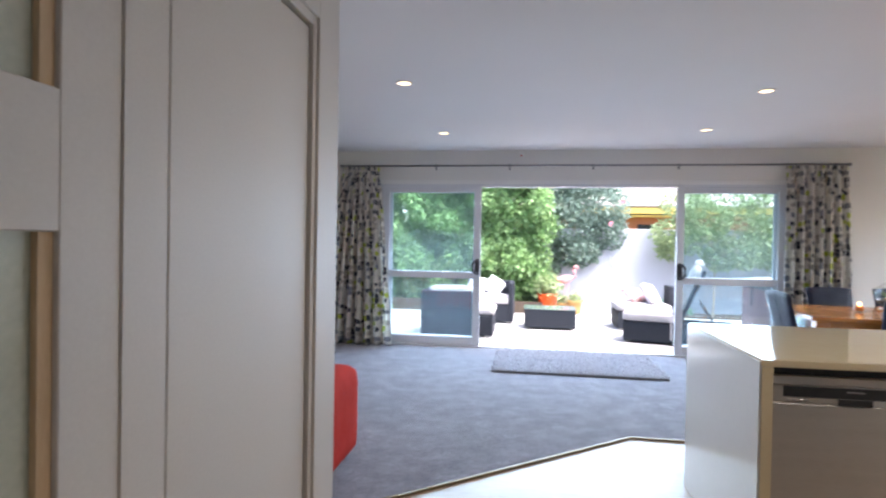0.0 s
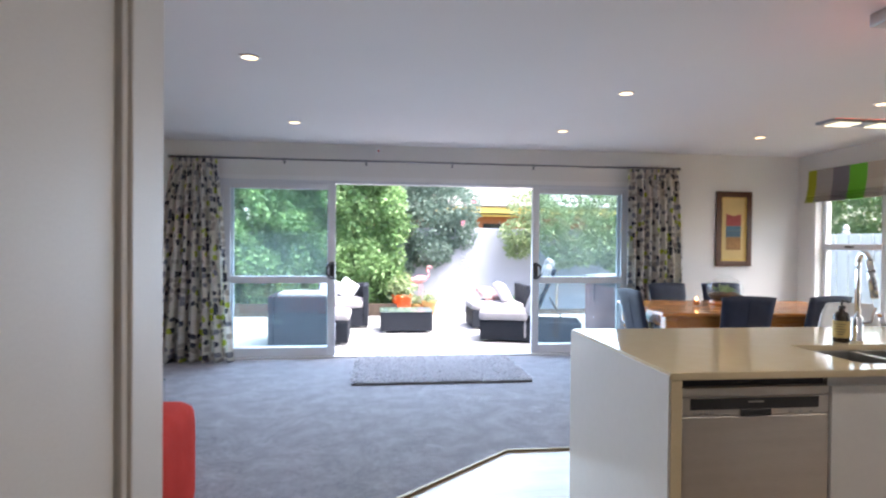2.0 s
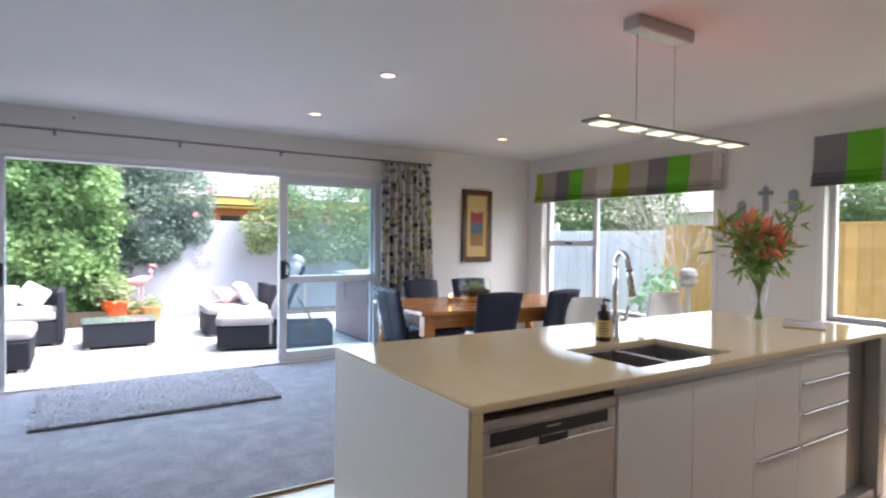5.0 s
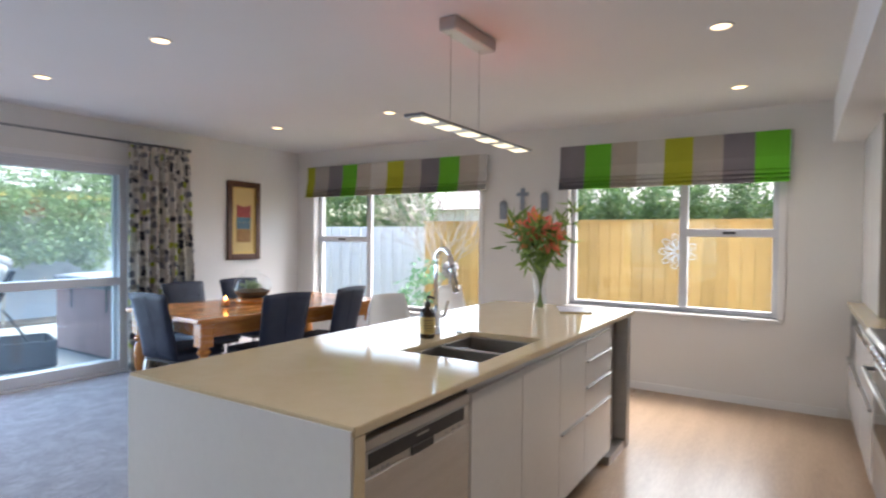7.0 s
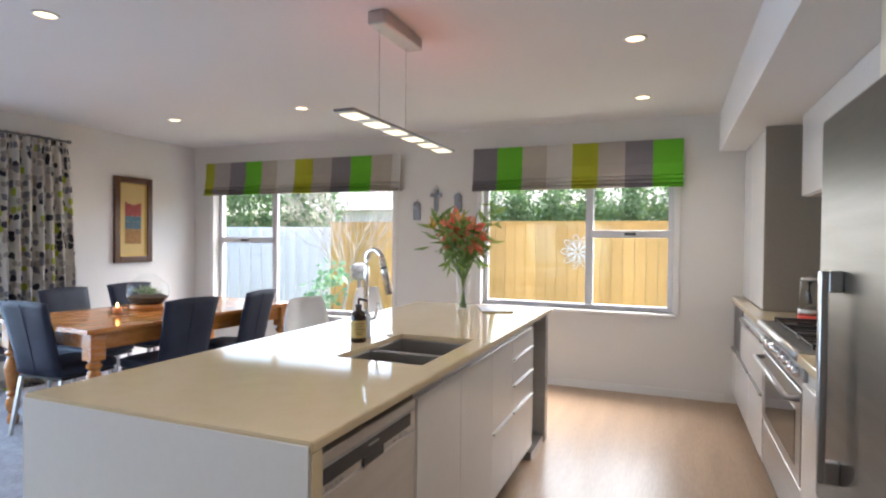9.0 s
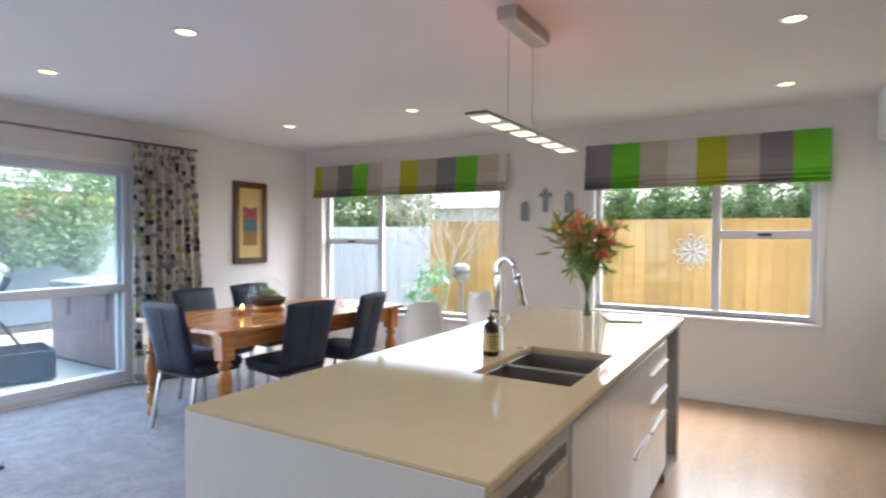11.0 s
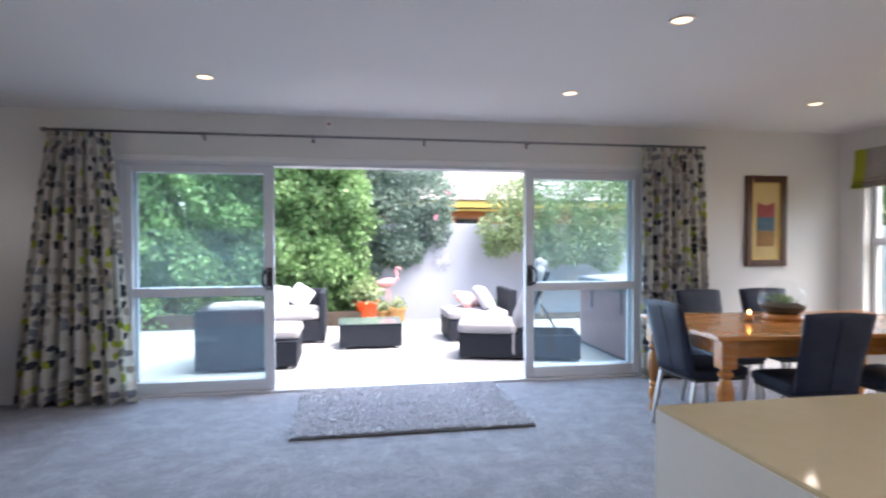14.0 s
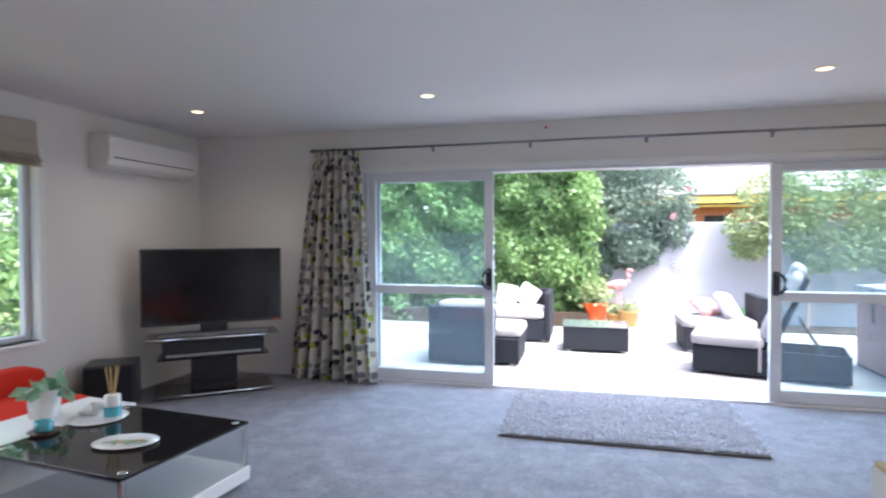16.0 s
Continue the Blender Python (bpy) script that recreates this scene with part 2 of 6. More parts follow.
ORANGE = material("orange_glaze", (0.80, 0.10, 0.012), 0.3, color2=(0.70, 0.08, 0.01), scale=5)
OCHRE = material("ochre_pot", (0.55, 0.33, 0.12), 0.7, scale=6)
PINK = material("pink_plastic", (0.78, 0.33, 0.34), 0.5, color2=(0.70, 0.27, 0.29), scale=6)
BRICK = material("house_brick", (0.42, 0.15, 0.07), 0.85, color2=(0.34, 0.12, 0.055), scale=6, fine=40, per_object=0.15)
FASCIA = material("yellow_fascia", (0.62, 0.43, 0.10), 0.6, scale=3)
ROOFTILE = material("roof_tile", (0.32, 0.28, 0.27), 0.85, color2=(0.24, 0.21, 0.20), scale=5, fine=40, per_object=0.1)
WHITEPLASTIC = material("white_plastic", (0.74, 0.73, 0.71), 0.38, color2=(0.71, 0.70, 0.68), scale=2)
CERAMIC = material("white_ceramic", (0.76, 0.75, 0.73), 0.2, color2=(0.72, 0.70, 0.68), scale=6)
TEAL = material("teal_glass", (0.10, 0.45, 0.55), 0.15, scale=4)
AMBERDARK = material("brown_bottle", (0.025, 0.014, 0.008), 0.12, scale=4)
PAPER = material("cream_label", (0.66, 0.50, 0.20), 0.7, color2=(0.58, 0.44, 0.17), scale=9)
REED = material("reed", (0.55, 0.38, 0.15), 0.8, scale=9)
HEDGE = leafage("hedge_leaf", (0.15, 0.29, 0.11), (0.32, 0.48, 0.21))
CLIPPED = leafage("clipped_leaf", (0.06, 0.13, 0.05), (0.17, 0.27, 0.11))
CAMELLIA = leafage("camellia_leaf", (0.13, 0.205, 0.165), (0.28, 0.37, 0.31))
PALETREE = leafage("pale_leaf", (0.20, 0.28, 0.13), (0.36, 0.44, 0.23))
SHRUB = leafage("shrub_leaf", (0.12, 0.28, 0.16), (0.30, 0.46, 0.30))
LILYLEAF = leafage("lily_leaf", (0.12, 0.22, 0.05), (0.30, 0.42, 0.11))
LILY = leafage("lily_petal", (0.85, 0.16, 0.11), (0.88, 0.34, 0.22))
LILYBUD = leafage("lily_bud", (0.60, 0.50, 0.05), (0.75, 0.40, 0.06))
RUG = leafage("shag", (0.43, 0.415, 0.44), (0.53, 0.51, 0.54))
TWIG = material("twig", (0.40, 0.35, 0.32), 0.9, scale=9)
LANTERN = material("lantern_stone", (0.25, 0.235, 0.24), 0.85, color2=(0.13, 0.12, 0.13), scale=14, fine=60, bump=0.4)
PALETIMBER = material("pale_timber", (0.56, 0.40, 0.24), 0.5, color2=(0.48, 0.33, 0.19), scale=4, fine=40, stretch=(6, 6, 1))


# ---- mesh helpers ----
def part(name, bm, mat, parent=None, label="", smooth=False, m=None):
    me = bpy.data.meshes.new(name)
    bm.to_mesh(me)
    bm.free()
    if smooth:
        for p in me.polygons:
            p.use_smooth = True
    for k in (mat if isinstance(mat, (list, tuple)) else [mat]):
        me.materials.append(k)
    ob = new(name, me)
    if parent is not None:
        ob.parent = parent
    if m is not None:
        ob.matrix_basis = m
    if label:
        ob["label"] = label
    return ob


def thing(name, label, category, group="", kind="", m=None):
    ob = new(name)
    ob.empty_display_size = 0.1
    if m is not None:
        ob.matrix_basis = m
    return tagged(ob, label, category, group, kind)


def box(bm, lo, hi, bevel=0.0, seg=1, m=None):
    g = bmesh.ops.create_cube(bm, size=1.0)
    s = [hi[i] - lo[i] for i in range(3)]
    c = [(hi[i] + lo[i]) / 2 for i in range(3)]
    for v in g["verts"]:
        v.co = Vector((v.co.x * s[0] + c[0], v.co.y * s[1] + c[1], v.co.z * s[2] + c[2]))
    vs = g["verts"]
    if bevel:
        es = list({e for v in vs for e in v.link_edges})
        r = bmesh.ops.bevel(bm, geom=es, offset=bevel, segments=seg, profile=0.5, affect="EDGES")
        vs = list({v for f in r["faces"] for v in f.verts} | {v for v in vs if v.is_valid})
    if m is not None:
        bmesh.ops.transform(bm, matrix=m, verts=[v for v in vs if v.is_valid])
    return bm


def B(*boxes, bevel=0.0, seg=1):
    bm = bmesh.new()
    for lo, hi in boxes:
        box(bm, lo, hi, bevel, seg)
    return bm


def lathe(profile, seg=24, c=(0, 0, 0), bm=None, close=True):
    bm = bm or bmesh.new()
    rings = []
    for r, z in profile:
        rings.append([bm.verts.new((c[0] + r * math.cos(2 * math.pi * i / seg), c[1] + r * math.sin(2 * math.pi * i / seg), c[2] + z)) for i in range(seg)])
    for a, b in zip(rings, rings[1:]):
        for i in range(seg):
            bm.faces.new((a[i], a[(i + 1) % seg], b[(i + 1) % seg], b[i]))
    if close:
        if profile[0][0] > 1e-4:
            bm.faces.new(rings[0][::-1])
        if profile[-1][0] > 1e-4:
            bm.faces.new(rings[-1])
    bmesh.ops.remove_doubles(bm, verts=bm.verts, dist=1e-5)
    return bm


def tube(points, r, seg=10, bm=None, r2=None):
    bm = bm or bmesh.new()
    pts = [Vector(p) for p in points]
    rings = []
    for i, p in enumerate(pts):
        d = (pts[min(i + 1, len(pts) - 1)] - pts[max(i - 1, 0)]).normalized()
        q = d.to_track_quat("Z", "Y")
        rr = r if r2 is None else r + (r2 - r) * i / (len(pts) - 1)
        rings.append([bm.verts.new(p + q @ Vector((rr * math.cos(2 * math.pi * k / seg), rr * math.sin(2 * math.pi * k / seg), 0))) for k in range(seg)])
    for a, b in zip(rings, rings[1:]):
        for k in range(seg):
            bm.faces.new((a[k], a[(k + 1) % seg], b[(k + 1) % seg], b[k]))
    bm.faces.new(rings[0][::-1])
    bm.faces.new(rings[-1])
    return bm


def cushion(lo, hi, puff=0.03, bm=None, n=8):
    """A stuffed cushion with rounded edges and a slightly domed top."""
    bm = bm or bmesh.new()
    b2 = bmesh.new()
    bmesh.ops.create_cube(b2, size=2.0)
    bmesh.ops.subdivide_edges(b2, edges=b2.edges[:], cuts=n - 1, use_grid_fill=True)
    s = [(hi[i] - lo[i]) / 2 for i in range(3)]
    c = [(hi[i] + lo[i]) / 2 for i in range(3)]
    r = min(s) * 0.75
    for v in b2.verts:
        p = Vector([v.co[i] * s[i] for i in range(3)])
        inner = Vector([max(-s[i] + r, min(s[i] - r, p[i])) for i in range(3)])
        d = p - inner
        if d.length > 1e-6:
            p = inner + d.normalized() * r
        dome = (1 - v.co.x ** 2) * (1 - v.co.y ** 2)
        p.z += puff * dome * (1 if v.co.z > 0 else -0.3)
        v.co = p + Vector(c)
    me = bpy.data.meshes.new("tmp")
    b2.to_mesh(me)
    b2.free()
    bm.from_mesh(me)
    bpy.data.meshes.remove(me)
    return bm


def leaf_mesh(name, spots, size, mat, parent=None, rng=None, droop=0.3, aspect=0.5, m=None):
    """Many small folded leaves at the given spots, one mesh."""
    rng = rng or np.random.default_rng(5)
    spots = np.asarray(spots)
    k = len(spots)
    a = rng.normal(size=(k, 3))
    a[:, 2] -= droop
    a /= np.linalg.norm(a, axis=1)[:, None]
    b = rng.normal(size=(k, 3))
    b -= (b * a).sum(1)[:, None] * a
    b /= np.linalg.norm(b, axis=1)[:, None]
    c = np.cross(a, b)
    s = size * rng.uniform(0.6, 1.3, size=(k, 1))
    v = np.stack([spots, spots + a * s * 0.5 + b * s * aspect / 2 + c * s * 0.06, spots + a * s, spots + a * s * 0.5 - b * s * aspect / 2 + c * s * 0.06], 1).reshape(-1, 3)
    i = np.arange(k)[:, None] * 4
    faces = np.concatenate([i + [0, 1, 2], i + [0, 2, 3]])
    me = bpy.data.meshes.new(name)
    me.from_pydata(v.tolist(), [], faces.tolist())
    me.materials.append(mat)
    ob = new(name, me)
    if parent is not None:
        ob.parent = parent
    if m is not None:
        ob.matrix_basis = m
    return ob


def blob_spots(rng, blobs, per):
    """Spots spread near the surface of overlapping uneven blobs (x, y, z, rx, ry, rz)."""
    out = []
    for x, y, z, rx, ry, rz in blobs:
        d = rng.normal(size=(per, 3))
        d /= np.linalg.norm(d, axis=1)[:, None]
        r = rng.uniform(0.45, 1.05, size=(per, 1)) ** 0.5
        out.append(np.array([x, y, z]) + d * r * np.array([rx, ry, rz]))
    return np.concatenate(out)


# ================= structure =================
H = 2.47            # ceiling height
XW, XE, YN = -2.80, 6.15, 7.20
HALLX = 0.25        # face of the hall wall with the cupboard door
GROUND = -0.16


def structure(name, bm, mat, label, category):
    return tagged(part(name, bm, mat), label, category, kind="structure")


# floors
def poly_slab(points, z0, z1):
    bm = bmesh.new()
    lo = [bm.verts.new((x, y, z0)) for x, y in points]
    hi = [bm.verts.new((x, y, z1)) for x, y in points]
    bm.faces.new(lo[::-1])
    bm.faces.new(hi)
    for i in range(len(points)):
        j = (i + 1) % len(points)
        bm.faces.new((lo[i], lo[j], hi[j], hi[i]))
    return bm


structure("floor", poly_slab([(-0.6, -2.0), (6.15, -2.0), (6.15, 4.18), (1.69, 4.18), (0.25, 2.93), (0.25, 2.285), (-0.6, 2.285)], -0.1, 0.0), TIMBER,
          "warm brown timber-look vinyl kitchen floor with a soft sheen", "floor")
structure("floor_carpet", poly_slab([(0.25, 2.93), (1.69, 4.18), (6.15, 4.18), (6.15, 7.2), (-2.8, 7.2), (-2.8, 2.285), (0.25, 2.285)], -0.1, 0.008), CARPET,
          "grey cut-pile carpet with shaded tracks in the living room", "floor")
strip = bmesh.new()
for p, q in (((0.25, 2.93), (1.69, 4.18)), ((1.69, 4.18), (6.13, 4.18))):
    d = Vector((q[0] - p[0], q[1] - p[1], 0))
    box(strip, (0, -0.014, -0.004), (d.length, 0.014, 0.014), 0.004, m=Matrix.Translation((*p, 0)) @ pose(0, 0, 0, 0, 0, math.degrees(math.atan2(d.y, d.x))))
structure("trim", strip, BRASS, "thin brass strip between carpet and kitchen floor", "floor trim")
structure("ceiling", B(((-3.0, -2.2, H), (6.5, 7.4, H + 0.2))), CEIL, "flat white painted plaster ceiling", "ceiling")

# north wall with the wide door opening
DX0, DX1, DZ = -0.92, 3.94, 2.05
structure("wall_north", B(((-3.0, YN, -0.1), (DX0, YN + 0.2, H)), ((DX1, YN, -0.1), (6.5, YN + 0.2, H)), ((DX0, YN, DZ), (DX1, YN + 0.2, H))), WALL,
          "off-white painted wall around the sliding doors", "wall")


def wall_with_holes(axis, at0, at1, u0, u1, holes):
    """A wall across u0..u1 with square openings (ua, ub, za, zb)."""
    bm = bmesh.new()

    def put(a, b, c, d):
        if axis == "x":
            box(bm, (at0, a, c), (at1, b, d))
        else:
            box(bm, (a, at0, c), (b, at1, d))
    u = u0
    for ua, ub, za, zb in sorted(holes):
        put(u, ua, -0.1, H)
        put(ua, ub, -0.1, za)
        put(ua, ub, zb, H)
        u = ub
    put(u, u1, -0.1, H)
    return bm


W1 = (4.45, 6.90, 0.51, 2.06)
W2 = (1.69, 3.465, 0.73, 2.06)
W3 = (3.10, 5.37, 0.64, 2.06)
structure("wall_east", wall_with_holes("x", XE, XE + 0.2, -2.2, YN, [W1, W2]), WALL, "off-white painted wall with two windows", "wall")
structure("wall_west", wall_with_holes("x", XW - 0.2, XW, 2.0, YN, [W3]), WALL, "off-white painted wall with a window", "wall")
structure("wall_south", B(((1.95, 0.40, -0.1), (XE, 0.60, H))), WALL, "off-white painted wall behind the kitchen bench", "wall")
structure("wall_lounge_south", B(((XW, 2.125, -0.1), (HALLX - 0.12, 2.285, H))), WALL, "off-white painted wall behind the red sofa", "wall")
structure("wall_hall_end", B(((-0.8, -2.2, -0.1), (2.15, -2.0, H)), ((1.95, -2.0, -0.1), (2.15, 0.40, H))), WALL, "off-white painted hall wall", "wall")
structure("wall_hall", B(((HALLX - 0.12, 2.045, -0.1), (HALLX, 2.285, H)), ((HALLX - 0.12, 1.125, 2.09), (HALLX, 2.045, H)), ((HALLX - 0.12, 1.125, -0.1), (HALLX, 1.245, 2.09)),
                         ((HALLX - 0.12, -2.0, 2.06), (HALLX, 1.125, H)), ((HALLX - 0.12, -2.0, -0.1), (HALLX, 0.10, 2.06))), HALLWHITE, "off-white hall wall with two doors, toned for warm light", "wall")
# unseen; its opening is added to bring daylight behind the glazed door
structure("wall_cupboard_back", B(((-0.8, -2.0, -0.1), (-0.65, -0.6, H)), ((-0.8, 1.0, -0.1), (-0.65, 2.10, H)), ((-0.8, -0.6, -0.1), (-0.65, 1.0, 0.3)), ((-0.8, -0.6, 2.2), (-0.65, 1.0, H))), WALL, "unseen off-white wall, opening added to let daylight in", "wall")
structure("wall_soffit", B(((1.95, 0.60, 2.14), (XE, 1.34, H))), CEIL, "boxed white ceiling drop above the kitchen bench", "wall")

# skirting boards
base = bmesh.new()
for lo, hi in (((XE - 0.012, 1.27, 0), (XE, 7.2, 0.07)), ((XW, 2.215, 0), (XW + 0.012, 7.2, 0.07)), ((XW + 0.012, YN - 0.012, 0), (DX0 - 0.02, YN, 0.07)),
               ((DX1 + 0.02, YN - 0.012, 0), (XE - 0.012, YN, 0.07)), ((XW + 0.012, 2.215, 0), (HALLX, 2.227, 0.07)), ((HALLX, 2.092, 0), (HALLX + 0.012, 2.215, 0.07))):
    box(base, lo, hi, 0.003)
structure("baseboard", base, TRIM, "low white painted skirting boards", "skirting")


# sliding doors
def sliding_panel(parent, x0, x1, y, handle_x=None, z0=0.035, z1=2.02):
    t, s = 0.035, 0.085
    sl, sr = (0.075, s) if x0 < 1 else (s, 0.075)
    for n_, lo, hi in (("stile", (x0, y, z0), (x0 + sl, y + t, z1)), ("stile", (x1 - sr, y, z0), (x1, y + t, z1)),
                       ("rail", (x0 + sl, y, z0), (x1 - sr, y + t, z0 + 0.10)), ("rail", (x0 + sl, y, z1 - 0.07), (x1 - sr, y + t, z1)),
                       ("rail", (x0 + sl, y, 0.87), (x1 - sr, y + t, 0.95))):
        part(n_, B((lo, hi), bevel=0.005), ALU, parent)
    for za, zb in ((z0 + 0.10, 0.87), (0.95, z1 - 0.07)):
        g = part("pane", B(((x0 + sl, y + t * 0.4, za), (x1 - sr, y + t * 0.6, zb))), DOORGLASS, parent)
        g.visible_shadow = False
    if handle_x is not None:
        side = -1 if x0 < 1 else 1
        bm = B(((handle_x - 0.028, y - 0.008, 0.92), (handle_x + 0.028, y, 1.12)), bevel=0.004)
        tube([(handle_x, y - 0.008, 0.94), (handle_x + side * 0.03, y - 0.045, 0.95), (handle_x + side * 0.05, y - 0.055, 0.98), (handle_x + side * 0.05, y - 0.055, 1.06), (handle_x + side * 0.03, y - 0.045, 1.09), (handle_x, y - 0.008, 1.10)], 0.015, 8, bm)
        part("door_handle", bm, BLACK, parent, "black pull handle")


door = thing("door_1", "wide white aluminium sliding doors standing open in the middle", "sliding door", kind="structure")
part("door_frame", B(((DX0, YN - 0.01, 0.0), (DX0 + 0.05, YN + 0.15, DZ)), ((DX1 - 0.05, YN - 0.01, 0.0), (DX1, YN + 0.15, DZ)),
                     ((DX0 + 0.05, YN - 0.01, DZ - 0.03), (DX1 - 0.05, YN + 0.15, DZ))), ALU, door)
part("door_sill", B(((DX0, YN - 0.01, -0.02), (DX1, YN + 0.2, 0.03)), bevel=0.004), ALU, door)
sliding_panel(door, DX0 + 0.05, 0.375, YN + 0.012, 0.335)
sliding_panel(door, DX0 + 0.07, 0.36, YN + 0.085)
sliding_panel(door, 2.70, DX1 - 0.05, YN + 0.012, 2.742)
sliding_panel(door, 2.715, DX1 - 0.07, YN + 0.085)
arch = B(((DX0 - 0.05, YN - 0.016, 0), (DX0, YN, DZ + 0.05)), ((DX1, YN - 0.016, 0), (DX1 + 0.05, YN, DZ + 0.05)), ((DX0, YN - 0.016, DZ), (DX1, YN, DZ + 0.05)), bevel=0.003)
part("architrave", arch, TRIM, door)


def window(name, hole, x_in, outward, label, mullions, transom):
    """An aluminium window in an east or west wall; mullions are y places, transom (ya, yb, z)."""
    ya, yb, za, zb = hole
    w = thing(name, label, "window", kind="structure")
    x0, x1 = (x_in + 0.09, x_in + 0.14) if outward > 0 else (x_in - 0.14, x_in - 0.09)
    f = 0.045
    part("window_frame", B(((x0, ya, za), (x1, ya + f, zb)), ((x0, yb - f, za), (x1, yb, zb)), ((x0, ya + f, za), (x1, yb - f, za + f)), ((x0, ya + f, zb - f), (x1, yb - f, zb)), bevel=0.004), ALU, w)
    for y in mullions:
        part("mullion", B(((x0, y - 0.035, za + f), (x1, y + 0.035, zb - f)), bevel=0.004), ALU, w)
    if transom:
        a, b, z = transom
        part("transom", B(((x0 - 0.01, a, z - 0.035), (x1 + 0.01, b, z + 0.035)), bevel=0.004), ALU, w)
        bm = B(((x_in + outward * 0.06 - 0.012, (a + b) / 2 - 0.05, z - 0.012), (x_in + outward * 0.06 + 0.03, (a + b) / 2 + 0.05, z + 0.012)), bevel=0.004)
        part("window_latch", bm, BLACK, w, "dark window latch")
    edges = [ya + f] + [y for y in mullions] + [yb - f]
    xm = (x0 + x1) / 2
    for a, b in zip(edges, edges[1:]):
        cuts = [za + f, zb - f]
        if transom and transom[0] <= (a + b) / 2 <= transom[1]:
            cuts.insert(1, transom[2])
        for c, d in zip(cuts, cuts[1:]):
            g = part("pane", B(((xm - 0.003, a, c), (xm + 0.003, b, d))), GLASS, w)
            g.visible_shadow = False
    xs = (x_in - 0.03, x0) if outward > 0 else (x1, x_in + 0.03)
    part("window_sill", B(((xs[0], ya - 0.03, za - 0.03), (xs[1], yb + 0.03, za)), bevel=0.005), TRIM, w)
    xi = (x_in - 0.012, x_in) if outward > 0 else (x_in, x_in + 0.012)
    part("architrave", B(((xi[0], ya - 0.05, za), (xi[1], ya, zb + 0.05)), ((xi[0], yb, za), (xi[1], yb + 0.05, zb + 0.05)), ((xi[0], ya, zb), (xi[1], yb, zb + 0.05)), bevel=0.003), TRIM, w)
    return w


window("window_1", W1, XE, 1, "white aluminium window beside the dining table", [6.06], (6.06, 6.90, 1.34))
window("window_2", W2, XE, 1, "white aluminium window over the kitchen end", [2.425], (1.69, 2.425, 1.437))
window("window_3", W3, XW, -1, "white aluminium window beside the air conditioner", [4.2], None)

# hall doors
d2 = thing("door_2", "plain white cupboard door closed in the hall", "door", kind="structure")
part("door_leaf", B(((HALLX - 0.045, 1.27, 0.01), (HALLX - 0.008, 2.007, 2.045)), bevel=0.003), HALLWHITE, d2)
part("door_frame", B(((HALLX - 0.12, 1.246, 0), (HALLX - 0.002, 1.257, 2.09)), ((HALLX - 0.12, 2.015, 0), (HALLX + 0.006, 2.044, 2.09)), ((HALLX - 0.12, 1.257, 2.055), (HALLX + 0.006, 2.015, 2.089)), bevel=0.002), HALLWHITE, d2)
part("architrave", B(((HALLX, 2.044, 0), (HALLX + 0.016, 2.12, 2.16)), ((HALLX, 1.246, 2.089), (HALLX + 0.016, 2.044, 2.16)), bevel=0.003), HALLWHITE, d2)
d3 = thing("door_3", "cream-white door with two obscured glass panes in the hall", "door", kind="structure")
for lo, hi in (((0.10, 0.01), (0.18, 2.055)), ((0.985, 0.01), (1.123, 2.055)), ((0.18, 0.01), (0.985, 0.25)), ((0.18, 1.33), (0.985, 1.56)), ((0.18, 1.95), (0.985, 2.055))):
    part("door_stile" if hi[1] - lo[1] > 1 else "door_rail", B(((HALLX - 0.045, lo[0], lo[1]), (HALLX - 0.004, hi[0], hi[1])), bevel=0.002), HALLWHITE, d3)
for za, zb in ((0.25, 1.33), (1.56, 1.95)):
    g = part("pane", B(((HALLX - 0.034, 0.18, za), (HALLX - 0.028, 0.985, zb))), OBSCURE, d3, "pale obscured glass")
    g.visible_shadow = False
part("glazing_bead", B(((HALLX - 0.027, 0.955, 0.251), (HALLX - 0.014, 0.984, 1.329)), ((HALLX - 0.027, 0.955, 1.561), (HALLX - 0.014, 0.984, 1.949))), PALETIMBER, d3, "pale timber glazing bead")

# ================= daylight through the openings =================
def opening_light(name, at, to, sx, sy, watts, color):
    d = bpy.data.lights.new(name, "AREA")
    d.shape, d.size, d.size_y, d.energy, d.color = "RECTANGLE", sx, sy, watts, color
    ob = new(name, d)
    d.spread = radians(116)
    ob.matrix_world = look(at, to)
    return ob


opening_light("door_daylight", (1.5, YN + 0.24, 1.05), (1.5, 1.5, -2.0), 4.5, 1.9, DAY * 1.0, (0.56, 0.77, 1.0))
opening_light("window_daylight", (XE + 0.22, 5.65, 1.25), (2.0, 5.65, -1.2), 2.3, 1.2, DAY * 0.17, (0.86, 0.94, 1.0))
opening_light("window_daylight", (XE + 0.22, 2.6, 1.35), (2.0, 2.6, -1.2), 1.6, 1.0, DAY * 0.11, (0.96, 0.97, 0.95))
opening_light("window_daylight", (XW - 0.22, 4.2, 1.3), (1.0, 4.2, -1.2), 2.0, 1.2, DAY * 0.08, (0.92, 0.97, 1.0))


# ================= ceiling fixtures =================
def downlight():
    o = thing("downlight", "round recessed ceiling downlight, switched on", "ceiling light", "recessed ceiling downlights")
    part("bezel", lathe([(0.047, -0.001), (0.049, -0.006), (0.060, -0.007), (0.063, -0.003), (0.063, 0.0), (0.047, 0.0)], 28, close=False), TRIM, o, "white trim ring", smooth=True)
    part("lens", lathe([(0.0, -0.002), (0.034, -0.0035), (0.0465, -0.002), (0.0465, 0.0)], 24), LAMPON, o, "glowing warm lens")
    return o


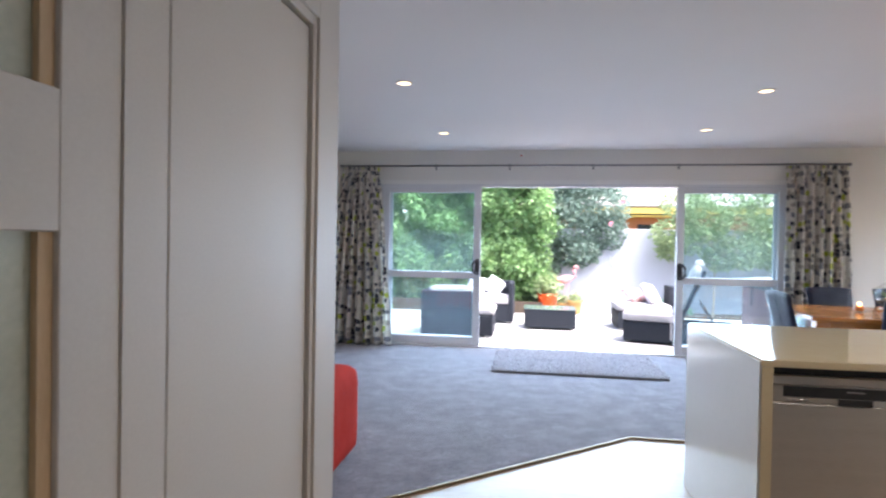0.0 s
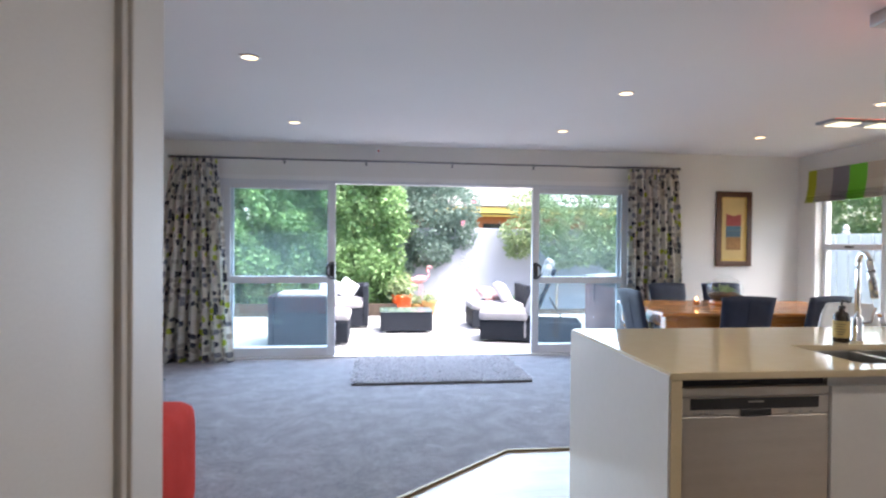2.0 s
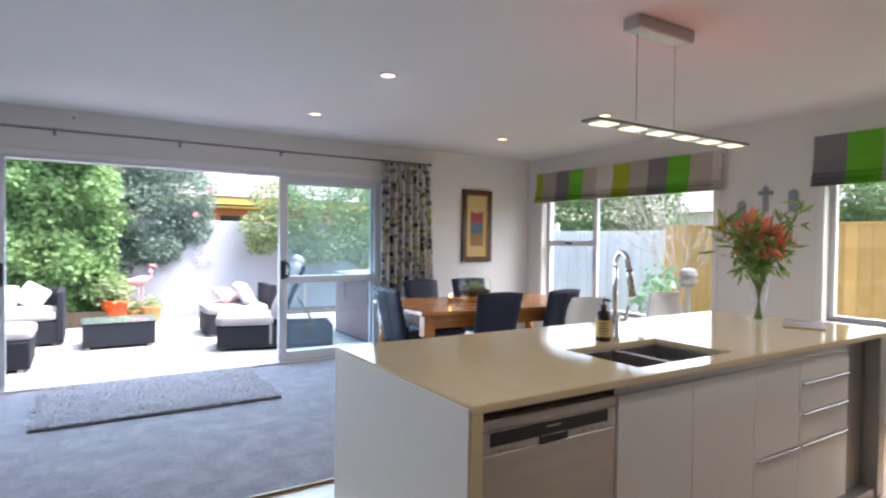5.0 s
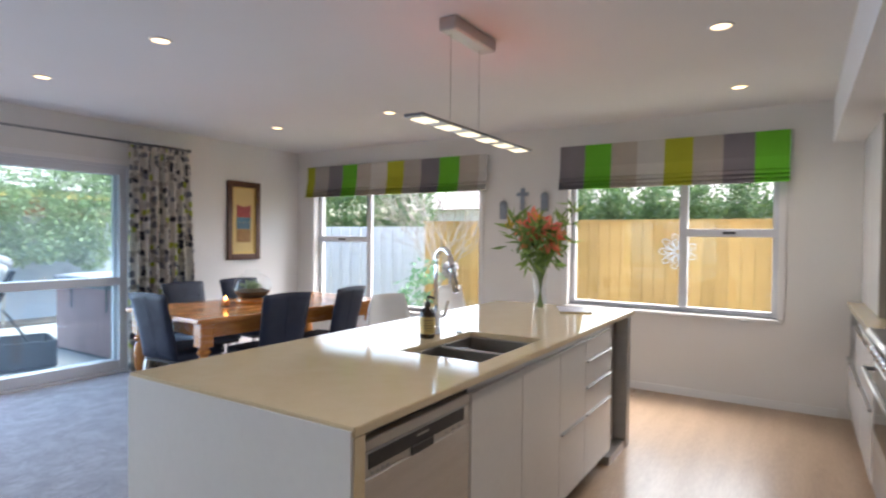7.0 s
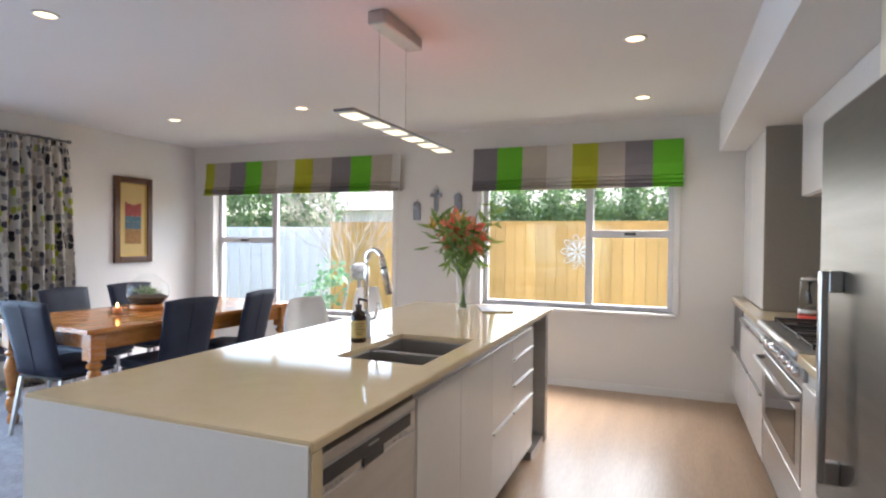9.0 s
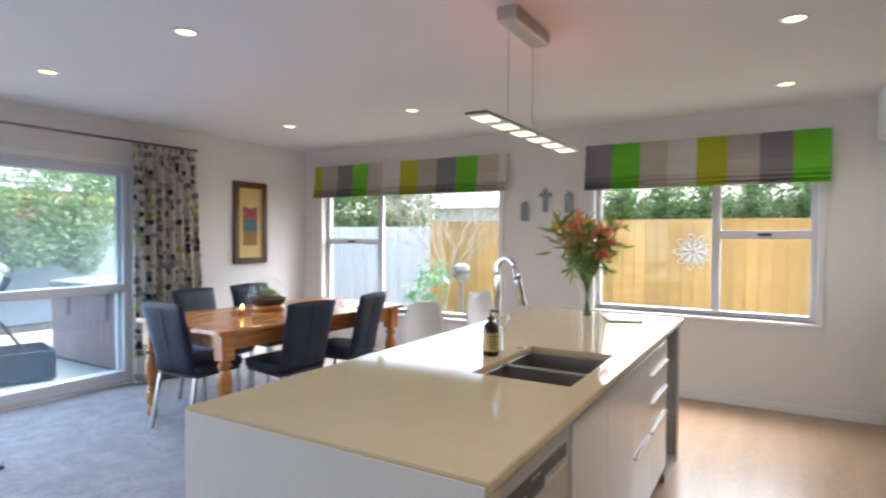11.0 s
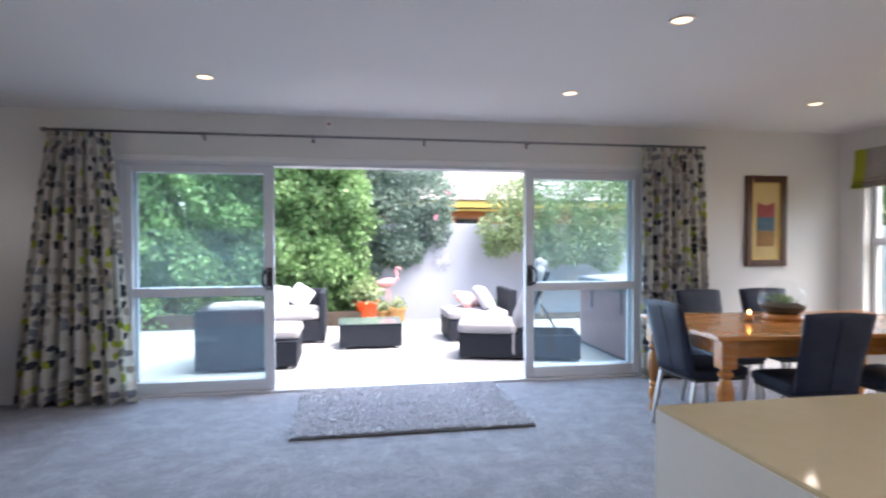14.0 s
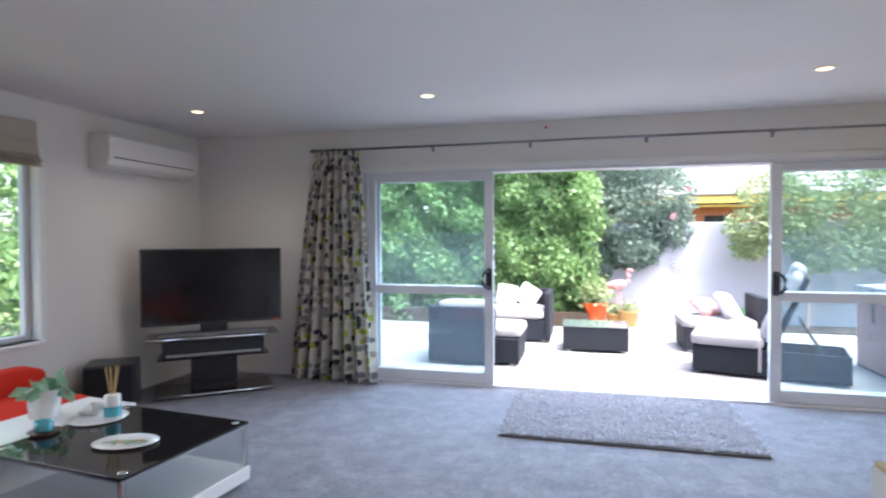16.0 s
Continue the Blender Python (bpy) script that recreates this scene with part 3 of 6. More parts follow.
SPOTS = [(2.675, 4.625), (2.675, 6.06), (4.786, 6.06), (4.786, 4.625), (0.07, 4.18), (0.07, 6.06), (-1.926, 6.06), (4.03, 1.91), (5.36, 1.93), (2.69, 1.92), (1.31, 1.92), (1.10, -0.55)]
first = downlight()
for i, (x, y) in enumerate(SPOTS):
    ob = first if i == 0 else copy_thing(first, pose(x, y, H - 0.001))
    ob.matrix_basis = pose(x, y, H - 0.001)
    sp = new("downlight_beam", bpy.data.lights.new("downlight_beam", "SPOT"))
    sp.data.energy, sp.data.spot_size, sp.data.spot_blend, sp.data.shadow_soft_size, sp.data.color = LAMP, radians(150), 1.0, 0.04, (1.0, 0.91, 0.79)
    sp.matrix_world = look((x, y, H - 0.02), (x, y, 0))

# pendant over the island
PX0, PX1, PY, PZ = 2.945, 4.195, 3.06, 1.93
pend = thing("pendant_lamp", "long slim chrome pendant lamp with square lights, hung over the island", "pendant lamp", m=pose(0, 0, 0))
part("canopy", B(((3.20, PY - 0.065, H - 0.068), (3.64, PY + 0.035, H)), bevel=0.010, seg=2), STEEL, pend, "polished chrome ceiling box")
for x in (3.27, 3.57):
    part("cable", tube([(x, PY + 0.003, H - 0.066), (x, PY + 0.003, PZ + 0.01)], 0.0022, 6), STEEL, pend, "thin steel cable")
part("bar", B(((PX0, PY - 0.05, PZ), (PX1, PY + 0.06, PZ + 0.014)), bevel=0.004), DARKSTEEL, pend, "slim chrome light bar")
part("glow_strip", B(((PX0 + 0.03, PY - 0.03, PZ + 0.015), (PX1 - 0.03, PY + 0.04, PZ + 0.019))), LEDRED, pend, "coloured glowing strip on top")
for i in range(6):
    x = PX0 + 0.10 + i * (PX1 - PX0 - 0.20) / 5
    part("light_panel", B(((x - 0.058, PY - 0.04, PZ - 0.006), (x + 0.058, PY + 0.05, PZ - 0.0005)), bevel=0.002), LED, pend, "bright square light panel")

# small alarm sensor under the ceiling
al = thing("alarm_sensor", "small white and red alarm sensor high on the wall", "alarm sensor", m=pose(0.86, YN - 0.002, 2.41))
part("case", B(((-0.03, -0.03, -0.04), (0.03, 0.0, 0.04)), bevel=0.008, seg=2), WHITEPLASTIC, al)
part("lens", lathe([(0.0, 0.0), (0.012, 0.0), (0.010, 0.006), (0, 0.008)], 12), material("red_lens", (0.6, 0.03, 0.02), 0.2), al, "red lens", m=pose(0, -0.03, -0.01, 90, 0, 0))

# ================= kitchen island =================
IX0, IX1, IY0, IY1, IZ = 1.87, 4.68, 2.467, 3.478, 0.90
SX0, SX1, SY0, SY1 = 2.70, 3.30, 2.565, 2.945
isl = thing("kitchen_island", "white gloss kitchen island with drawers and a stone waterfall end", "kitchen island")


def worktop_bm():
    bm = bmesh.new()
    zt, zb = IZ, IZ - 0.026
    xs, ys = (IX0, SX0, SX1, IX1), (IY0, SY0, SY1, IY1)
    v = {(i, j, k): bm.verts.new((xs[i], ys[j], zt if k else zb)) for i in range(4) for j in range(4) for k in (0, 1)}
    for i in range(3):
        for j in range(3):
            if i == 1 and j == 1:
                continue
            bm.faces.new([v[i, j, 1], v[i + 1, j, 1], v[i + 1, j + 1, 1], v[i, j + 1, 1]])
            bm.faces.new([v[i, j + 1, 0], v[i + 1, j + 1, 0], v[i + 1, j, 0], v[i, j, 0]])
    for i in range(3):
        bm.faces.new([v[i, 0, 0], v[i + 1, 0, 0], v[i + 1, 0, 1], v[i, 0, 1]])
        bm.faces.new([v[i + 1, 3, 0], v[i, 3, 0], v[i, 3, 1], v[i + 1, 3, 1]])
        bm.faces.new([v[0, i + 1, 0], v[0, i, 0], v[0, i, 1], v[0, i + 1, 1]])
        bm.faces.new([v[3, i, 0], v[3, i + 1, 0], v[3, i + 1, 1], v[3, i, 1]])
    bm.faces.new([v[1, 1, 0], v[1, 1, 1], v[2, 1, 1], v[2, 1, 0]])
    bm.faces.new([v[2, 2, 0], v[2, 2, 1], v[1, 2, 1], v[1, 2, 0]])
    bm.faces.new([v[1, 2, 0], v[1, 2, 1], v[1, 1, 1], v[1, 1, 0]])
    bm.faces.new([v[2, 1, 0], v[2, 1, 1], v[2, 2, 1], v[2, 2, 0]])
    bmesh.ops.recalc_face_normals(bm, faces=bm.faces)
    sharp = [e for e in bm.edges if len(e.link_faces) == 2 and e.calc_face_angle(0) > 0.5]
    bmesh.ops.bevel(bm, geom=sharp, offset=0.003, segments=2, affect="EDGES")
    return bm


tagged(part("worktop", worktop_bm(), QUARTZ), "polished cream stone worktop on the kitchen island", "worktop")
part("waterfall_end", B(((IX0 + 0.002, IY0 + 0.002, 0), (IX0 + 0.04, IY1 - 0.002, IZ - 0.027)), ((IX0 - 0.006, IY0 + 0.006, 0), (IX0 - 0.001, IY1 - 0.004, IZ - 0.009)), bevel=0.0015), [GLOSS], isl, "white gloss end panel")
part("end_edge", B(((IX0 + 0.001, IY0 + 0.0, 0.0), (IX0 + 0.041, IY0 + 0.004, IZ - 0.027))), QUARTZ, isl, "cream stone edge")
part("carcass", B(((2.50, IY0 + 0.06, 0.10), (2.67, 3.12, 0.855)), ((2.67, IY0 + 0.06, 0.10), (3.33, 3.12, 0.55)), ((3.33, IY0 + 0.06, 0.10), (4.22, 3.12, 0.855))), GLOSS, isl)
part("back_panel", B(((IX0 + 0.041, 3.13, 0.0), (IX1 - 0.06, 3.15, IZ - 0.027))), GLOSS, isl)
part("toe_kick", B(((IX0 + 0.04, IY0 + 0.10, 0.0), (4.22, IY0 + 0.12, 0.10))), DARKSTEEL, isl, "recessed steel kick board")
part("finger_rail", B(((2.50, IY0 + 0.04, 0.80), (4.22, IY0 + 0.06, 0.872))), STEEL, isl, "recessed steel finger rail")
part("end_leg", B(((4.58, IY0 + 0.02, 0.0), (IX1 - 0.02, 3.13, IZ - 0.027)), bevel=0.003), STEEL, isl, "grey end panel")
part("wine_niche", B(((4.23, IY0 + 0.10, 0.0), (4.57, IY0 + 0.13, IZ - 0.027)), ((4.23, IY0 + 0.03, 0.0), (4.57, IY0 + 0.10, 0.05))), STEEL, isl, "recessed steel niche")


def front(x0, x1, z0, z1, lip=False):
    d = part("drawer_front" if lip else "cabinet_door", B(((x0 + 0.0015, IY0 + 0.025, z0), (x1 - 0.0015, IY0 + 0.045, z1)), bevel=0.0015), GLOSS, isl)
    if lip:
        bm = B(((x0 + 0.02, IY0 + 0.012, z1 - 0.009), (x1 - 0.02, IY0 + 0.026, z1 + 0.002)), bevel=0.002)
        h = part("handle", bm, STEEL, d, "steel edge pull")
    return d


front(2.505, 2.93, 0.105, 0.835)
front(2.93, 3.36, 0.105, 0.835)
front(3.36, 3.735, 0.44, 0.835)
front(3.735, 4.22, 0.728, 0.835)
front(3.735, 4.22, 0.586, 0.724, True)
front(3.735, 4.22, 0.44, 0.582, True)
front(3.36, 3.735, 0.105, 0.436, True)
front(3.735, 4.22, 0.105, 0.436, True)

dw = thing("dishwasher", "stainless steel dishwasher with a black control strip under the worktop", "dishwasher", m=pose(1.908, IY0 + 0.03, 0))
part("body", B(((0.0, 0.06, 0.09), (0.595, 0.60, 0.85))), DARKSTEEL, dw)
part("door", B(((0.003, 0.0, 0.12), (0.592, 0.05, 0.735)), bevel=0.004), PANELSTEEL, dw)
part("top_trim", B(((0.003, 0.0, 0.806), (0.592, 0.05, 0.838)), bevel=0.003), PANELSTEEL, dw)
# black strip: the shade under the worktop is put into its colour
part("painted_gap_shadow", B(((0.0, 0.03, 0.838), (0.595, 0.06, 0.872))), BLACK, dw)
cp = part("control_panel", B(((0.003, 0.0, 0.737), (0.592, 0.05, 0.804)), bevel=0.003), PANELSTEEL, dw)
part("display_strip", B(((0.05, -0.003, 0.760), (0.548, 0.0, 0.801)), bevel=0.001), BLACK, cp, "glossy black display strip")
part("pull", B(((0.24, -0.006, 0.735), (0.36, -0.001, 0.762)), bevel=0.003), BLACK, cp, "dark recessed pull")
for i in range(7):
    x = 0.06 + i * 0.022 if i < 4 else 0.43 + (i - 4) * 0.04
    part("button", B(((x, -0.003, 0.742), (x + 0.014, -0.0005, 0.752)), bevel=0.001), STEEL, cp)
part("logo_mark", B(((0.27, -0.0045, 0.784), (0.33, -0.003, 0.789))), STEEL, cp, "small pale maker mark")
part("kick_plate", B(((0.003, 0.05, 0.0), (0.592, 0.06, 0.11))), DARKSTEEL, dw)


def bowl(x0, x1, y0, y1, depth):
    bm = bmesh.new()
    r, z0 = 0.0, IZ - 0.027
    t = 0.012
    for lo, hi in (((x0, y0, z0 - depth), (x1, y1, z0 - depth + t)), ((x0, y0, z0 - depth), (x0 + t, y1, z0)), ((x1 - t, y0, z0 - depth), (x1, y1, z0)),
                   ((x0 + t, y0, z0 - depth), (x1 - t, y0 + t, z0)), ((x0 + t, y1 - t, z0 - depth), (x1 - t, y1, z0))):
        box(bm, lo, hi, 0.003)
    return bm


sink = thing("kitchen_sink", "double stainless steel sink set under the stone worktop", "sink")
for a, b in ((SX0 - 0.01, 3.00), (3.005, SX1 + 0.01)):
    bw = part("bowl", bowl(a, b, SY0 - 0.01, SY1 + 0.01, 0.19), STEEL, sink)
    part("drain", lathe([(0, 0.0), (0.028, 0.0), (0.036, 0.003), (0.040, 0.0)], 20, ((a + b) / 2, 2.755, IZ - 0.204)), CHROME, bw, "round chrome drain", smooth=True)

tap = thing("kitchen_tap", "tall chrome gooseneck kitchen tap with a pull-out spray head", "tap", m=pose(3.11, 3.035, IZ, 0, 0, -20))
part("base", lathe([(0.028, 0), (0.028, 0.008), (0.024, 0.012), (0.024, 0.11), (0.020, 0.115)], 20), CHROME, tap, smooth=True)
neck = [(0, 0, 0.11), (0, 0, 0.34)] + [(0, -0.055 + 0.055 * math.cos(a), 0.362 + 0.055 * math.sin(a)) for a in [2.84 * i / 10 for i in range(11)]]
part("neck", tube(neck, 0.0125, 14), CHROME, tap, smooth=True)
e1 = Vector(neck[-1])
part("spray_head", tube([e1, e1 + Vector((0, -0.014, -0.045)), e1 + Vector((0, -0.050, -0.16))], 0.0135, 14, r2=0.017), CHROME, tap, "chrome spray head", smooth=True)
part("spray_collar", tube([e1 + Vector((0, -0.012, -0.038)), e1 + Vector((0, -0.016, -0.050))], 0.0158, 14), DARKSTEEL, tap, "dark collar ring", smooth=True)
part("lever", tube([(0.02, 0, 0.085), (0.055, 0.0, 0.09), (0.075, 0.0, 0.16)], 0.010, 10, r2=0.007), CHROME, tap, "chrome lever", smooth=True)
part("air_button", lathe([(0, 0.006), (0.016, 0.006), (0.02, 0.0)][::-1], 16, (0.13, -0.02, 0)), CHROME, tap, smooth=True)

soap = thing("soap_bottle", "dark brown pump soap bottle with a cream label", "soap bottle", m=pose(3.015, 3.02, IZ))
part("bottle", lathe([(0.033, 0), (0.035, 0.004), (0.035, 0.115), (0.028, 0.135), (0.013, 0.145), (0.013, 0.16)], 22), AMBERDARK, soap, smooth=True)
part("label", lathe([(0.0356, 0.022), (0.0356, 0.10)], 22, close=False), PAPER, soap, "cream paper label", smooth=True)
pm = lathe([(0.015, 0.155), (0.015, 0.17), (0.005, 0.172), (0.005, 0.195)], 14)
tube([(0, 0, 0.195), (0, -0.04, 0.19)], 0.006, 8, pm)
part("pump", pm, BLACK, soap)
for i in range(5):
    w = (0.022, 0.016, 0.022, 0.018, 0.012)[i]
    part("print_line", B(((-w, -0.0372, 0.085 - i * 0.012), (w, -0.0362, 0.088 - i * 0.012))), BLACK, soap, m=pose(0, 0, 0, 0, 0, -50))

# vase of lilies
vase = thing("flower_vase", "clear glass vase of coral lilies and green buds on the island", "vase of flowers", m=pose(4.235, 2.96, IZ))
part("vase", lathe([(0.040, 0), (0.045, 0.02), (0.038, 0.11), (0.050, 0.245), (0.047, 0.245), (0.035, 0.11), (0.040, 0.022), (0.0, 0.018)], 24), THICKGLASS, vase, "clear tapered glass vase", smooth=True)
rng = np.random.default_rng(11)
heads, greens, buds = [], [], []
for i in range(17):
    a, lean = rng.uniform(0, 6.28), rng.uniform(0.10, 0.27)
    h = rng.uniform(0.46, 0.70)
    top = Vector((lean * math.cos(a), lean * math.sin(a), h))
    p0 = Vector((-0.02 * math.cos(a), -0.02 * math.sin(a), 0.03))
    stem_bm = bmesh.new()
    tube([p0, (0.015 * math.cos(a), 0.015 * math.sin(a), 0.22), top * 0.75 + Vector((0, 0, 0.05)), top], 0.0032, 6, stem_bm)
    part("stem", stem_bm, LILYLEAF, vase)
    (heads if i < 8 else buds).append(top)
    for k in range(14):
        f = rng.uniform(0.52, 1.0)
        greens.append(tuple(top * f + Vector(rng.normal(size=3)) * 0.025))
leaf_mesh("leaves", greens, 0.11, LILYLEAF, vase, rng, droop=-0.5, aspect=0.22)
for hpt in heads:
    c = Vector((hpt.x * 0.62, hpt.y * 0.62, 0.50 + 0.05 * rng.uniform(-1, 1.2)))
    sp = [tuple(c + Vector(rng.normal(size=3)) * 0.012) for _ in range(16)]
    leaf_mesh("lily_bloom", sp, 0.11, LILY, vase, rng, droop=-0.2, aspect=0.42)
for hpt in buds:
    sp = [tuple(hpt + Vector(rng.normal(size=3)) * 0.006) for _ in range(6)]
    leaf_mesh("bud", sp, 0.075, LILYBUD if rng.uniform() < 0.45 else LILYLEAF, vase, rng, droop=-1.5, aspect=0.3)

mag = thing("magazine", "thin folded magazine lying on the worktop", "magazine", m=pose(4.42, 2.80, IZ, 0, 0, 25))
part("pages", B(((-0.15, -0.10, 0.0), (0.15, 0.10, 0.008)), bevel=0.002), PAPER, mag)
part("cover", B(((-0.151, -0.101, 0.008), (0.151, 0.101, 0.0095))), material("grey_print", (0.45, 0.42, 0.44), 0.4, color2=(0.25, 0.22, 0.26), scale=12), mag)


# white stools behind the island
def stool():
    o = thing("bar_stool", "white moulded plastic stool with a curved back at the island", "stool", "white stools at the island")
    bm = bmesh.new()
    nu, nv = 14, 12
    g = []
    for j in range(nv + 1):
        row = []
        s = j / nv
        for i in range(nu + 1):
            u = i / nu * 2 - 1
            if s < 0.5:
                y, z = -0.20 + s * 2 * 0.36, 0.66 - 0.02 * math.sin(s * 2 * math.pi)
                w = 0.20 + 0.01 * math.sin(s * math.pi)
            else:
                q = (s - 0.5) * 2
                y, z = 0.16 + 0.06 * math.sin(q * 1.6), 0.66 + 0.32 * q
                w = 0.205 - 0.06 * q ** 2.5
            row.append(bm.verts.new((u * w, y - 0.06 * u * u * (s if s > 0.4 else 0), z + 0.05 * abs(u) ** 3 * (1 - s))))
        g.append(row)
    for j in range(nv):
        for i in range(nu):
            bm.faces.new((g[j][i], g[j][i + 1], g[j + 1][i + 1], g[j + 1][i]))
    bmesh.ops.recalc_face_normals(bm, faces=bm.faces)
    bmesh.ops.solidify(bm, geom=bm.faces[:], thickness=0.012)
    part("shell", bm, WHITEPLASTIC, o, smooth=True)
    part("pedestal", lathe([(0.030, 0.02), (0.030, 0.30), (0.022, 0.31), (0.022, 0.64), (0.06, 0.65)], 16), CHROME, o, "chrome pedestal", smooth=True)
    part("base", lathe([(0.20, 0), (0.20, 0.008), (0.05, 0.022), (0.03, 0.03)], 28), CHROME, o, "round chrome base", smooth=True)
    part("footrest", tube([(0.12 * math.cos(a), -0.05 - 0.13 * math.sin(a), 0.28) for a in [math.pi * k / 10 for k in range(11)]], 0.009, 8), CHROME, o, "chrome footrest", smooth=True)
    return o


st = stool()
st.matrix_basis = pose(3.85, 3.76, 0, 0, 0, -10)
copy_thing(st, pose(4.70, 3.78, 0, 0, 0, -6))

# ================= kitchen bench, stove and fridge =================
BY = 1.22
bench = thing("kitchen_bench", "white base cabinets under the wall bench", "kitchen cabinet")
part("carcass", B(((4.49, 0.605, 0.10), (XE - 0.02, BY - 0.03, 0.875))), GLOSS, bench)
part("toe_kick", B(((4.49, BY - 0.08, 0.0), (XE - 0.02, BY - 0.06, 0.10))), DARKSTEEL, bench)
for x0, x1, z0, z1, nm in ((4.49, 5.1, 0.105, 0.49, "drawer_front"), (4.49, 5.1, 0.495, 0.80, "drawer_front"), (5.1, 5.85, 0.105, 0.49, "drawer_front"), (5.1, 5.60, 0.495, 0.80, "drawer_front"), (5.85, 6.27, 0.105, 0.49, "drawer_front")):
    d = part(nm, B(((x0 + 0.002, BY - 0.03, z0), (x1 - 0.002, BY - 0.01, z1)), bevel=0.002), GLOSS, bench)
    part("handle", B(((x0 + 0.03, BY - 0.012, z1 - 0.015), (x1 - 0.03, BY + 0.006, z1))), STEEL, d, "steel edge pull")
part("microwave_niche", B(((5.62, BY - 0.028, 0.50), (6.22, BY - 0.018, 0.86))), DARKSTEEL, bench, "dark built-in oven niche")
tagged(part("bench_worktop", B(((4.49, 0.605, 0.876), (XE - 0.015, BY + 0.01, 0.916)), bevel=0.003), QUARTZ), "cream stone worktop along the kitchen wall", "worktop")
bench2 = thing("filler_cabinet", "narrow white base cabinet between stove and fridge", "kitchen cabinet")
part("carcass", B(((2.93, 0.605, 0.0), (3.46, BY - 0.03, 0.875))), GLOSS, bench2)
part("cabinet_door", B(((2.932, BY - 0.03, 0.105), (3.458, BY - 0.01, 0.80)), bevel=0.002), GLOSS, bench2)
part("worktop", B(((2.92, 0.605, 0.876), (3.465, BY + 0.01, 0.916)), bevel=0.003), QUARTZ, bench2, "cream stone top")
nib = thing("tall_cupboard", "tall white cupboard with a taupe side standing on the bench", "cupboard")
part("carcass", B(((5.08, 0.603, 0.917), (XE - 0.015, 1.12, 2.139))), GLOSS, nib)
part("side_panel", B(((5.06, 0.613, 0.917), (5.08, 1.14, 2.139)), bevel=0.002), TAUPE, nib, "taupe side panel")
for i in range(2):
    part("cabinet_door", B(((5.082 + i * 0.602, 1.12, 0.922), (5.082 + i * 0.602 + 0.597, 1.14, 2.135)), bevel=0.002), GLOSS, nib)
splash = structure("splashback", B(((2.92, 0.601, 0.917), (5.059, 0.612, 1.645))), TAUPE, "glossy taupe glass splashback", "splashback")
up = thing("wall_cupboard", "white wall cupboards over the stove", "wall cupboard")
part("carcass", B(((2.95, 0.613, 1.645), (4.74, 0.97, 2.138))), GLOSS, up)
for i in range(3):
    part("cabinet_door", B(((2.952 + i * 0.597, 0.97, 1.65), (2.952 + i * 0.597 + 0.593, 0.99, 2.135)), bevel=0.002), GLOSS, up)
part("under_light", lathe([(0, -0.004), (0.03, -0.004), (0.034, 0)], 20, (4.4, 0.85, 1.645)), LAMPON, up, "small glowing lamp under the cupboard")

stove = thing("stove", "wide stainless steel range cooker with gas burners and twin ovens", "stove", m=pose(3.475, 0.615, 0) @ Matrix.Diagonal((1.12, 0.93, 1, 1)))
part("body", B(((0.0, 0.0, 0.09), (0.90, 0.60, 0.89))), STEEL, stove)
part("hob", B(((0.0, 0.02, 0.892), (0.90, 0.66, 0.925)), bevel=0.006), STEEL, stove)
part("front_rail", tube([(0.0, 0.655, 0.905), (0.90, 0.655, 0.905)], 0.024, 14), STEEL, stove, "rounded steel front edge", smooth=True)
for i in range(5):
    bx, by = (0.16, 0.18, 0.45, 0.74, 0.72)[i], (0.18, 0.46, 0.32, 0.18, 0.46)[i]
    bn = part("burner", lathe([(0.045, 0.925), (0.045, 0.94), (0.03, 0.946), (0, 0.946)], 18, (bx, by, 0)), BLACK, stove, smooth=True)
for i in range(3):
    x0 = 0.03 + i * 0.285
    bm = B(((x0 + 0.01, 0.07, 0.938), (x0 + 0.02, 0.58, 0.948)), ((x0 + 0.26, 0.07, 0.938), (x0 + 0.27, 0.58, 0.948)))
    for yy in (0.06, 0.32, 0.58):
        box(bm, (x0 + 0.01, yy, 0.938), (x0 + 0.27, yy + 0.010, 0.948), 0.002)
    for xx in (x0 + 0.01, x0 + 0.258):
        for yy in (0.06, 0.58):
            box(bm, (xx, yy, 0.925), (xx + 0.012, yy + 0.012, 0.95))
    grate = part("pan_support", bm, BLACK, stove, "black cast iron grate")
    for k in range(3):
        part("grate_bar", B(((x0 + 0.065 + k * 0.07, 0.05, 0.9482), (x0 + 0.074 + k * 0.07, 0.60, 0.9545))), BLACK, grate)
cpn = part("control_panel", B(((0.0, 0.60, 0.765), (0.90, 0.635, 0.885)), bevel=0.004), STEEL, stove)
for i in range(8):
    part("knob", lathe([(0.024, 0), (0.024, 0.012), (0.018, 0.028), (0, 0.030)], 16, (0, 0, 0)), CHROME, cpn, "round metal knob", smooth=True, m=pose(0.07 + i * 0.108, 0.635, 0.825, -90, 0, 0))
for x0, x1 in ((0.005, 0.895),):
    od = part("oven_door", B(((x0, 0.60, 0.36), (x1, 0.64, 0.755)), bevel=0.004), STEEL, stove)
    part("oven_window", B(((x0 + 0.09, 0.639, 0.42), (x1 - 0.09, 0.643, 0.66)), bevel=0.001), BLACKGLASS, od, "dark oven window")
    part("handle", tube([(x0 + 0.03, 0.64, 0.72), (x0 + 0.03, 0.69, 0.72), (x1 - 0.03, 0.69, 0.72), (x1 - 0.03, 0.64, 0.72)], 0.012, 10), STEEL, od, "steel bar handle", smooth=True)
part("lower_drawer", B(((0.005, 0.60, 0.11), (0.895, 0.635, 0.35)), bevel=0.004), STEEL, stove)
part("plinth", B(((0.02, 0.05, 0.0), (0.88, 0.56, 0.09))), BLACK, stove)

